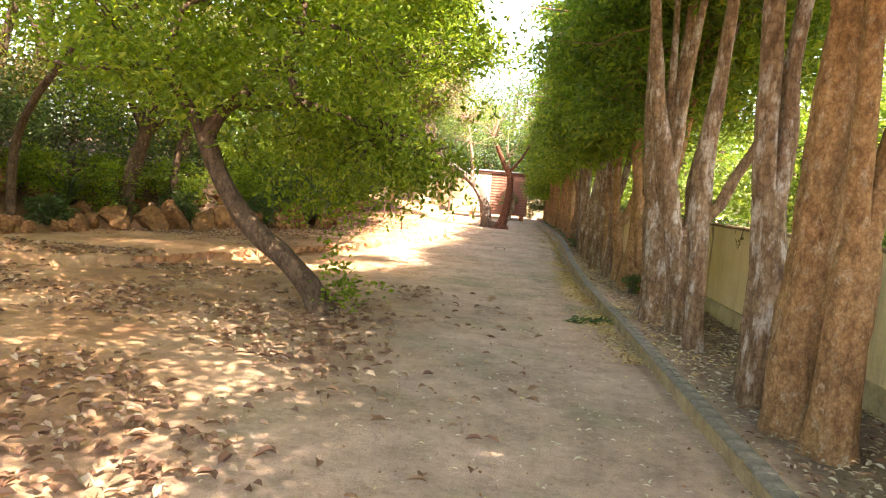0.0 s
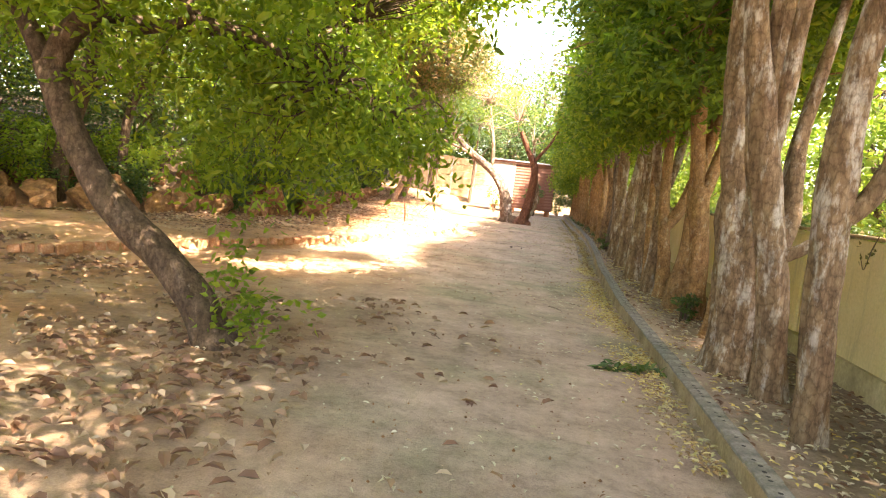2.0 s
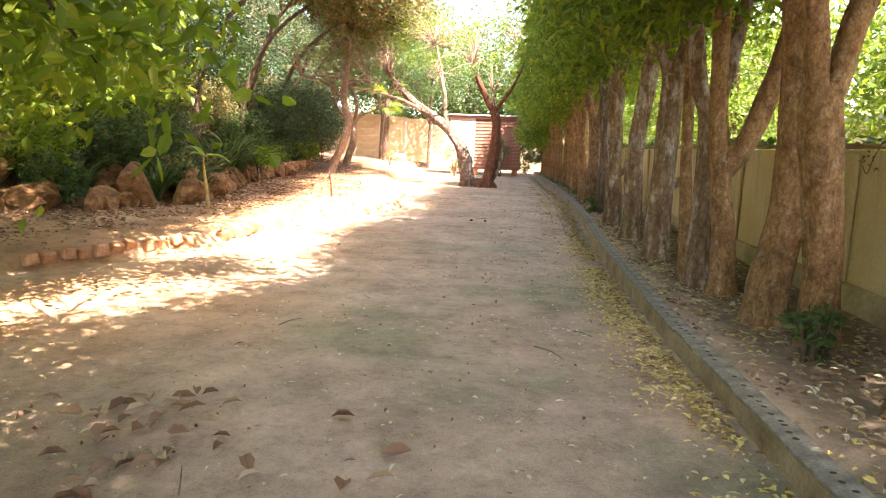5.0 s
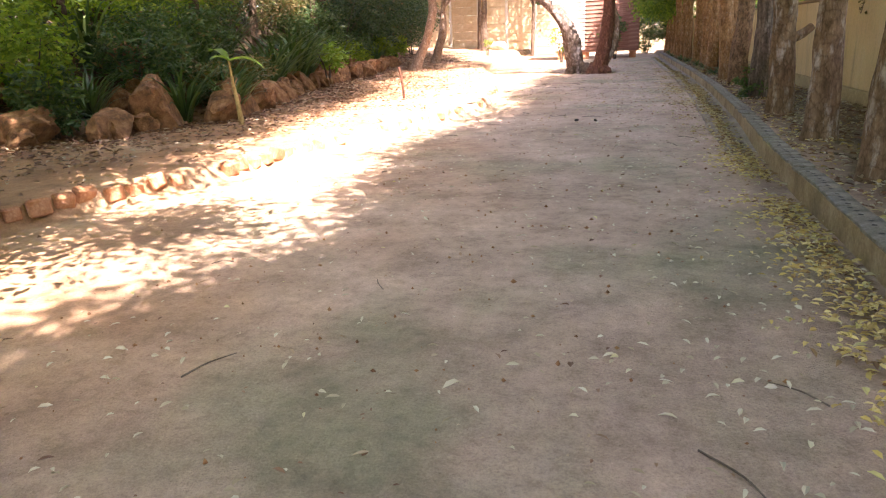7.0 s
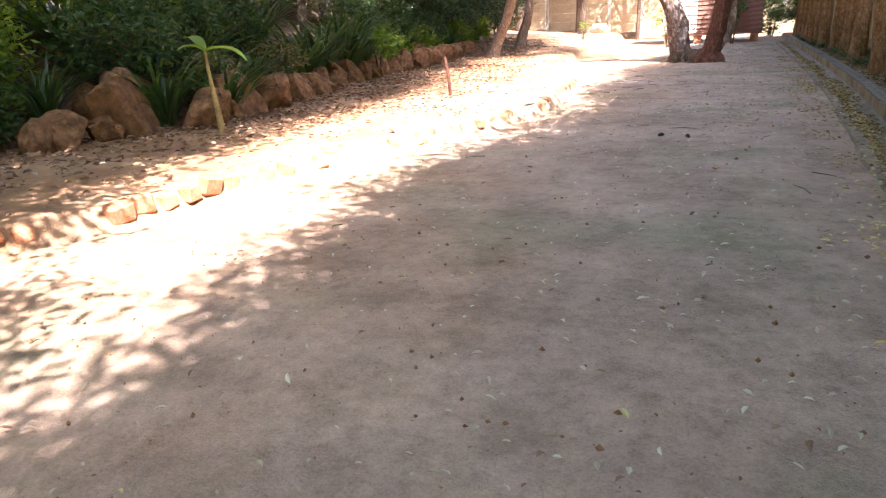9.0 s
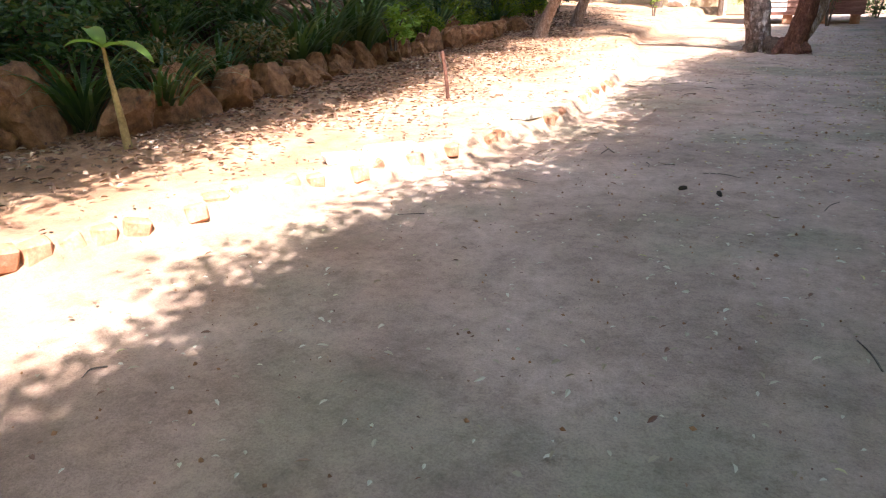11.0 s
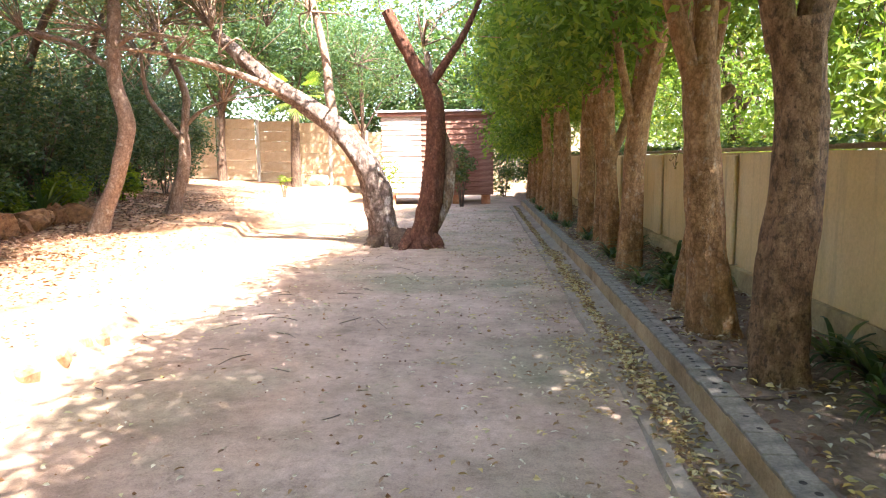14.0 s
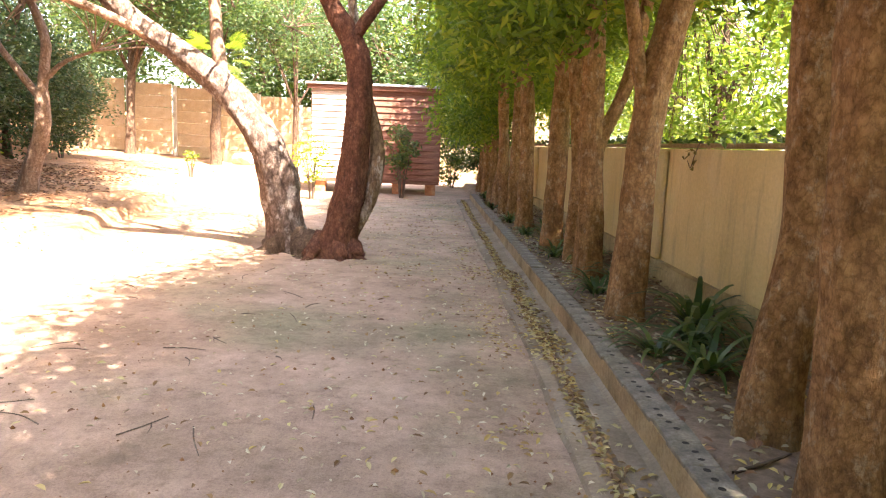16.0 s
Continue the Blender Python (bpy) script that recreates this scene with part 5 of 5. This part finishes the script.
def build_banana():
    x, y = -5.2, 19.2
    t = thing("banana_sapling", x, y, gz(x, y) - 0.02, "young banana plant with two bright green leaves", "plant")
    bough("stem", [(0, 0, 0, 0.045), (-0.02, 0, 0.3, 0.034), (-0.06, 0, 0.65, 0.022), (-0.08, 0, 0.95, 0.014)], surface("banana_stem", (0.2, 0.13, 0.05), (0.32, 0.23, 0.09), (0.4, 0.32, 0.12), 5, 40), t, 10, 6, 0.05, 1)
    for a, L, w, el in ((15, 0.55, 0.17, 0.45), (165, 0.42, 0.16, 1.1), (250, 0.34, 0.12, 0.8)):
        V, F = [], []
        d = np.array((math.cos(radians(a)), math.sin(radians(a)), 0))
        s = np.array((-d[1], d[0], 0))
        p, e, n = np.array((-0.08, 0, 0.93)), el, 9
        for k in range(n + 1):
            u = k / n
            ww = w * math.sin(math.pi * min(1, 0.06 + u * 0.95)) ** 0.7 / 2
            lift = np.array((0, 0, 1)) * ww * 0.35
            V += [p - s * ww + lift, p, p + s * ww + lift]
            e -= 1.3 / n
            p = p + (d * math.cos(e) + np.array((0, 0, 1)) * math.sin(e)) * L / n
        for k in range(n):
            for j in range(2):
                F.append((k * 3 + j, k * 3 + j + 1, k * 3 + 4 + j, k * 3 + 3 + j))
        under(new("leaf", mesh_data("leaf", V, F, LEAF_BANANA, True)), t)


def build_palm():
    x, y = -6.9, 47.2
    t = thing("fan_palm", x, y, gz(x, y) - 0.05, "fan palm with a rough trunk before the concrete fence", "palm")
    bough("trunk", [(0, 0, 0, 0.2), (0, 0, 1.0, 0.17), (0.03, 0, 2.3, 0.15), (0.05, 0, 3.6, 0.14)], BARK_LEAN, t, 14, 9, 0.2, 4, 0.2)
    V, F = [], []
    for i in range(26):
        a, el = rng.uniform(0, 2 * math.pi), rng.uniform(-0.7, 1.1)
        d = np.array((math.cos(a) * math.cos(el), math.sin(a) * math.cos(el), math.sin(el)))
        s = unit(np.cross(d, (0, 0, 1.0)))
        n = np.cross(s, d)
        c = np.array((0.05, 0, 3.6)) + d * rng.uniform(0.6, 0.95)
        for k in range(17):
            w = (k - 8) / 8 * 1.35
            q = d * math.cos(w) + s * math.sin(w)
            L = 0.75 * (1 - 0.25 * abs(w) / 1.35)
            side = unit(np.cross(q, n)) * 0.02
            o = len(V)
            V += [c - side * 0.4, c + side * 0.4, c + q * L * 0.55 + side, c + q * L * 0.55 - side, c + q * L - np.array((0, 0, 0.12))]
            F += [(o, o + 1, o + 2), (o, o + 2, o + 3), (o + 3, o + 2, o + 4)]
    under(new("fronds", mesh_data("fronds", V, F, LEAF_BACK)), t)
    tagged(t.children[-1], "pale green fan fronds", kind="stuff")


def build_stake():
    x, y = -3.88, 22.85
    t = thing("garden_stake", x, y, gz(x, y) - 0.03, "thin reddish brown wooden stake leaning in the terrace", "stake")
    bough("post", [(0, 0, -0.05, 0.026), (-0.02, 0, 0.3, 0.024), (-0.07, 0.01, 0.6, 0.021), (-0.075, 0.01, 0.61, 0.002)], BARK_RED, t, 8, 4, 0.1, 1)
    bough("twig_stub", [(-0.04, 0, 0.42, 0.008), (-0.1, 0.02, 0.5, 0.006), (-0.13, 0.03, 0.6, 0.003)], TWIG, t, 6, 4, 0.1, 2)


def build_slabs():
    for x, y, w, turn in ((-2.95, 20.15, 0.5, 62), (-3.15, 19.7, 0.28, 55), (-2.5, 22.1, 0.36, 80)):
        me = bpy.data.meshes.new("broken_slab")
        bm = box_bm(-w / 2, w / 2, -0.09, 0.09, -0.05, 0.02, 0.012, 0.008)
        bm.to_mesh(me)
        bm.free()
        me.materials.append(ROCK_PALE)
        o = new("broken_slab", me)
        o.matrix_basis = pose(x, y, gz(x, y) + 0.03, 0, 3, turn)
        tagged(o, "broken pale concrete slab in the terrace edge", "slab", "broken edging slabs")


# ---- terrace edge of old bricks ----
def build_edge_bricks():
    t = tagged(new("brick_edging"), "worn half-buried red brick edging along the terrace", "edging", kind="structure")
    shapes = []
    for i in range(4):
        bm = box_bm(-0.09, 0.09, -0.05, 0.05, -0.1, 0.04, 0.018, 0.008)
        me = bpy.data.meshes.new("brick")
        bm.to_mesh(me)
        bm.free()
        me.materials.append(BRICK)
        shapes.append(me)
    y = 10.3
    while y < 26.5:
        x = float(along(EDGE_LINE, y))
        dx = float(along(EDGE_LINE, y + 0.2) - along(EDGE_LINE, y - 0.2)) / 0.4
        if rng.random() < (0.9 if y < 18.6 else 0.65 if y < 20.8 else 0.35):
            b = new("brick", shapes[int(rng.integers(4))])
            b.matrix_basis = pose(x - (0.0 if y < 17.2 else 0.03) + rng.normal(0.0, 0.022), y, (0.138 if y < 17.2 else 0.112) + rng.normal(0, 0.016), rng.normal(0, 8), rng.normal(0, 8), math.degrees(-math.atan(dx)) + 90 + rng.normal(0, 9))
            k = rng.uniform(0.75, 1.15)
            b.scale = (k, rng.uniform(0.8, 1.2), k)
            under(b, t)
        y += 0.2 / math.hypot(1, dx)


# ---- creeper on the wall top ----
def build_creeper():
    n = 4200
    y = rng.uniform(-4, 50, n)
    den = np.array([noise.noise((v * 0.5, 0, 2)) for v in y])
    keep = rng.random(n) < 0.55 + den
    y = y[keep]
    n = len(y)
    base = np.stack([rng.normal(WALL_X + 0.08, 0.09, n), y, WALL_TOP + 0.06 + np.abs(rng.normal(0, 0.035, n))], 1)
    way = unit(rng.normal(0, 1, (n, 3)) * np.array((1, 1, 0.5)) + np.array((-0.2, 0, -0.1)))
    o = new("wall_creeper", leaf_mesh("wall_creeper", base, way, 0.08, 0.05, LEAF_DARK))
    tagged(o, "thin dark creeper lying along the wall top", "creeper", kind="stuff")
    for yy in (9.3, 13.2, 16.0, 20.2, 23.9, 25.6, 29.2):
        t = thing("hanging_tendril", WALL_X - 0.04, yy, WALL_TOP + 0.04, "dry creeper tendril hanging down the wall", "creeper", "tendrils on the wall")
        L = rng.uniform(0.12, 0.3)
        pts = [(0, 0, 0.02, 0.006), (-0.02, 0.05, -L * 0.4, 0.005), (-0.015, 0.14, -L, 0.004), (-0.01, 0.24, -L * 0.7, 0.003)]
        bough("stem", pts, TWIG, t, 5, 5, 0.1, yy)
        for _ in range(10):
            bb = np.array([(rng.normal(-0.025, 0.012), rng.uniform(0, 0.24), -L * rng.uniform(0.2, 1.0))])
            under(new("leaf", leaf_mesh("leaf", bb, unit(rng.normal(0, 1, (1, 3))), 0.06, 0.04, LEAF_DRY)), t)


# ---- fallen leaves, twigs, droppings ----
def scatter(name, x, y, length, width, mat, label, curl=0.35, lift=0.006):
    n = len(x)
    z = land(x, y) + lift + np.abs(rng.normal(0, 0.006, n))
    rough = np.array([noise.noise((a * 0.8, b * 0.8, 0)) * 0.02 + noise.noise((a * 3.1, b * 3.1, 4)) * 0.009 + noise.noise((a * 8, b * 8, 9)) * 0.004 for a, b in zip(x, y)])
    z = z + rough * (1 + 2.0 * smooth01(0.3, -0.8, x - along(EDGE_LINE, y))) + 0.012
    a = rng.uniform(0, 2 * math.pi, n)
    way = unit(np.stack([np.cos(a), np.sin(a), rng.normal(0.08, 0.1, n)], 1))
    o = new(name, leaf_mesh(name, np.stack([x, y, z], 1), way, length, width, mat, -curl * 0.7, 0.28, True))
    return tagged(o, label, "leaves", kind="stuff")


def build_litter():
    def patchy(x, y, s=0.7, t=0.0, k=0):
        v = np.array([noise.noise((a * s, b * s, 11 + k)) for a, b in zip(x, y)])
        return v > t + rng.normal(0, 0.12, len(x))
    # yellow drift at the kerb's foot
    y = rng.uniform(7, 31, 5200)
    x = along(KERB_LINE, y) - 0.06 - np.abs(rng.normal(0, 0.15, len(y)))
    k = patchy(x, y, 0.9, -0.12)
    scatter("yellow_leaf_drift", x[k], y[k], 0.055, 0.026, LITTER_YELLOW, "drift of small yellow leaves along the kerb", lift=0.012)
    y = rng.uniform(8.5, 17.5, 2100)
    x = along(KERB_LINE, y) - 0.08 - np.abs(rng.normal(0, 0.2, len(y)))
    k = patchy(x, y, 0.9, -0.2, 2)
    scatter("golden_leaf_drift", x[k], y[k], 0.047, 0.022, LITTER_GOLD, "drift of bright yellow leaves at the foot of the kerb", lift=0.014)
    y = rng.uniform(18.5, 41, 3000)
    x = along(KERB_LINE, y) - rng.uniform(0.18, 0.25, len(y))
    scatter("channel_leaf_fill", x, y, 0.05, 0.024, LITTER_YELLOW, "yellow and brown leaves lying in the drain channel", lift=0.02)
    y = rng.uniform(19, 33, 1700)
    x = along(KERB_LINE, y) - 0.56 + rng.normal(0, 0.1, len(y))
    k = patchy(x, y, 1.2, 0.08, 5)
    scatter("walk_edge_leaf_drift", x[k], y[k], 0.045, 0.02, LITTER_YELLOW, "loose patches of yellow leaves on the walk beside the channel", lift=0.02)
    # scattered on the walk
    y = rng.uniform(-1, 42, 8200)
    x = rng.uniform(-2.6, 1.5, len(y))
    k = rng.random(len(y)) < 0.18 + 0.55 * smooth01(-1.5, 1.4, x)
    scatter("walk_leaf_scatter", x[k], y[k], 0.048, 0.019, LITTER_PALE, "pale dry leaves scattered over the trodden walk", lift=0.005)
    # bed between kerb and wall
    y = rng.uniform(0, 42, 6500)
    x = rng.uniform(0, 1, len(y)) ** 0.8 * 1.35 + along(KERB_LINE, y) + 0.16
    scatter("bed_leaf_scatter", x, y, 0.06, 0.027, LITTER_PALE, "pale and yellow leaves lying in the tree bed", lift=0.01)
    y = rng.uniform(0, 42, 4200)
    x = rng.uniform(0, 1.35, len(y)) + along(KERB_LINE, y) + 0.16
    scatter("bed_brown_leaf_scatter", x, y, 0.075, 0.035, LITTER_BROWN, "brown leaves lying in the tree bed", lift=0.012)
    y = rng.uniform(6, 34, 2600)
    x = rng.uniform(0, 1.1, len(y)) + along(KERB_LINE, y) + 0.16
    k = patchy(x, y, 1.0, -0.05, 8)
    scatter("bed_gold_leaf_scatter", x[k], y[k], 0.055, 0.026, LITTER_GOLD, "yellow leaves lying in the tree bed", lift=0.014)
    # brown carpet under the leaning tree
    y = rng.uniform(0.5, 11.0, 12500)
    x = rng.uniform(-11, 0.3, len(y))
    k = patchy(x, y, 0.6, -0.05, 3) & (rng.random(len(y)) < 1 - 0.95 * smooth01(-2.2, -0.9, x))
    scatter("brown_leaf_carpet", x[k], y[k], 0.115, 0.062, LITTER_BROWN, "reddish brown dead leaves under the leaning tree", 0.45, 0.014)
    # terrace
    y = rng.uniform(13, 46, 9000)
    x = along(EDGE_LINE, y) - rng.uniform(0, 1, len(y)) ** 0.7 * 4.6
    k = patchy(x, y, 0.8, -0.02, 6)
    scatter("terrace_leaf_scatter", x[k], y[k], 0.06, 0.03, LITTER_BROWN, "dry brown leaves over the red terrace earth", 0.45, 0.012)
    # bigger single leaves on the walk
    big = leaf_mesh("fallen_leaf", np.zeros((1, 3)), np.array([[1.0, 0, 0.05]]), 0.12, 0.055, LITTER_PALE, -0.35, 0.1, True)
    for x, y in ((0.1, 5.3), (0.45, 4.75), (0.98, 5.2), (-0.09, 6.6), (-0.6, 6.25), (0.25, 4.4), (0.3, 4.15), (-0.5, 5.0), (0.0, 12.9), (-0.57, 12.55), (0.19, 12.5), (0.53, 12.3), (-1.9, 10.4), (-0.3, 24.1), (0.14, 24.0), (0.6, 24.1)):
        o = new("fallen_leaf", big)
        o.matrix_basis = pose(x, y, 0.02 + noise.noise((x * 0.8, y * 0.8, 0)) * 0.02, rng.normal(0, 6), rng.normal(0, 6), rng.uniform(0, 360))
        s = rng.uniform(0.45, 0.8)
        o.scale = (s, s, s)
        tagged(o, "single pale dry leaf on the trodden earth", "leaf", "single fallen leaves")


def build_twigs():
    for i in range(64):
        if i < 38:
            y = rng.uniform(9, 34)
            x = rng.uniform(-2.4, 1.0)
        else:
            y, x = rng.uniform(24, 31), rng.uniform(-2.6, -0.2)
        L = rng.uniform(0.1, 0.35)
        z = noise.noise((x * 0.8, y * 0.8, 0)) * 0.02 + 0.007
        a = rng.uniform(0, 2 * math.pi)
        d = np.array((math.cos(a), math.sin(a)))
        k = rng.normal(0, 0.018)
        o = thing("fallen_twig", x, y, z, "thin dark dry twig lying on the earth", "twig", "fallen twigs")
        bough("stick", [(-d[0] * L / 2, -d[1] * L / 2, 0, 0.004), (-d[1] * k, d[0] * k, 0.005, 0.0035), (d[0] * L / 2, d[1] * L / 2, 0, 0.002)], TWIG, o, 5, 4, 0.2, i)
    drop = boulder_mesh("dropping", 4, surface("dropping_dark", (0.02, 0.016, 0.012), (0.035, 0.028, 0.02), (0.06, 0.05, 0.04), 6, 60))
    for x, y in ((-0.54, 20.45), (-0.27, 20.4)):
        o = new("dropping", drop)
        o.matrix_basis = pose(x, y, 0.022, 0, 0, rng.uniform(0, 180))
        o.scale = (0.036, 0.022, 0.02)
        tagged(o, "dark dry animal dropping on the earth", "dropping", "droppings")
    t = thing("fallen_sprig", 1.0, 9.3, 0.01, "fallen sprig of dark green leaves by the kerb", "sprig")
    bough("stem", [(-0.3, -0.05, 0.02, 0.006), (0, 0, 0.04, 0.005), (0.28, 0.06, 0.02, 0.003)], TWIG, t, 5, 4, 0.1, 1)
    bb = np.stack([rng.uniform(-0.25, 0.3, 70), rng.normal(0, 0.06, 70), rng.uniform(0.01, 0.07, 70)], 1)
    under(new("foliage", leaf_mesh("foliage", bb, unit(rng.normal(0, 1, (70, 3)) * np.array((1, 1, 0.3))), 0.13, 0.05, LEAF_DARK)), t)
    scrap = new("dark_scrap", boulder_mesh("dark_scrap", 6, HOLE))
    scrap.matrix_basis = pose(2.62, 24.0, gz(2.62, 24.0) + 0.03, 10, 0, 35)
    scrap.scale = (0.12, 0.06, 0.045)
    tagged(scrap, "crumpled black scrap lying in the tree bed", "scrap")
    for i, (x, y, a, L) in enumerate(((2.0, 24.1, 10, 0.5), (2.05, 24.6, 160, 0.35), (1.95, 22.6, 60, 0.45), (2.1, 26.0, 30, 0.4), (2.0, 20.6, 100, 0.4), (1.9, 18.6, 75, 0.5), (1.85, 16.7, 120, 0.4))):
        o = thing("fallen_twig", x, y, gz(x, y) + 0.012, "grey dry stick lying in the tree bed", "twig", "sticks in the bed")
        d = (math.cos(radians(a)) * L / 2, math.sin(radians(a)) * L / 2)
        bough("stick", [(-d[0], -d[1], 0, 0.011), (d[1] * 0.1, -d[0] * 0.1, 0.012, 0.01), (d[0], d[1], 0, 0.005)], TWIG, o, 6, 5, 0.2, i)
    # pebbles and clods
    n = 2600
    y, x = rng.uniform(1, 38, n), rng.uniform(-5, 1.4, n)
    P, F = [], []
    base = np.array([(1, 0, 0), (-1, 0, 0), (0, 1, 0), (0, -1, 0), (0, 0, 1), (0, 0, -1.0)])
    tri = np.array([(0, 2, 4), (2, 1, 4), (1, 3, 4), (3, 0, 4), (2, 0, 5), (1, 2, 5), (3, 1, 5), (0, 3, 5)])
    for i in range(n):
        r = 0.004 + 0.011 * rng.random() ** 2
        P.append(base * r * rng.uniform(0.6, 1.3, (6, 1)) + np.array((x[i], y[i], gz(x[i], y[i]) + 0.004 + noise.noise((x[i] * 0.8, y[i] * 0.8, 0)) * 0.02)))
        F.append(tri + i * 6)
    tagged(new("pebble_scatter", mesh_data("pebble_scatter", np.vstack(P), np.vstack(F), ROCK)), "small clods and pebbles on the earth", "pebbles", kind="stuff")


def build_neighbour():
    b = tagged(new("neighbour_house"), "pale rendered low house beyond the boundary wall", "house")
    b.matrix_basis = pose(14, 34, 0)
    part("wall", box_bm(-2.2, 3, -5, 5, 0, 2.6, 0.03), PALE_BUILDING, b)
    part("roof", box_bm(-2.7, 3.4, -5.4, 5.4, 2.61, 2.85, 0.03), ROOF, b, "grey sheet roof")


build_boulders()
build_tufts()
build_undergrowth()
build_banana()
build_palm()
build_stake()
build_slabs()
build_edge_bricks()
build_creeper()
build_litter()
build_twigs()
build_neighbour()


def build_late_litter():
    """Loose leaves of the far half of the walk and the inner terrace."""
    y = rng.uniform(21, 41, 2600)
    x = rng.uniform(-2.4, 1.2, len(y))
    k = rng.random(len(y)) < 0.25 + 0.6 * smooth01(-1.2, 1.1, x)
    scatter("walk_yellow_leaf_scatter", x[k], y[k], 0.052, 0.024, LITTER_YELLOW, "yellow leaves strewn over the shaded walk", lift=0.007)
    y = rng.uniform(3, 36, 2200)
    x = rng.uniform(-2.8, 1.4, len(y))
    scatter("walk_debris_scatter", x, y, 0.02, 0.01, LITTER_BROWN, "crumbs of dark dry leaf strewn over the walk", 0.4, 0.004)
    y = rng.uniform(8, 34, 1500)
    x = rng.uniform(-2.6, 1.4, len(y))
    scatter("walk_fleck_scatter", x, y, 0.026, 0.014, LITTER_PALE, "small pale leaf flecks strewn over the walk", 0.3, 0.006)
    y = rng.uniform(4, 41, 420)
    x = rng.uniform(-3.0, 1.2, len(y))
    scatter("walk_brown_leaf_scatter", x, y, 0.05, 0.021, LITTER_BROWN, "brown dry leaves and husks strewn over the walk", 0.3, 0.006)
    y = rng.uniform(14, 40, 9000)
    x = along(EDGE_LINE, y) - 1.0 - rng.uniform(0, 1, len(y)) ** 0.6 * 3.2
    scatter("inner_terrace_leaf_scatter", x, y, 0.085, 0.045, LITTER_BROWN, "thick brown leaf litter at the foot of the rocks", 0.4, 0.012)


build_late_litter()
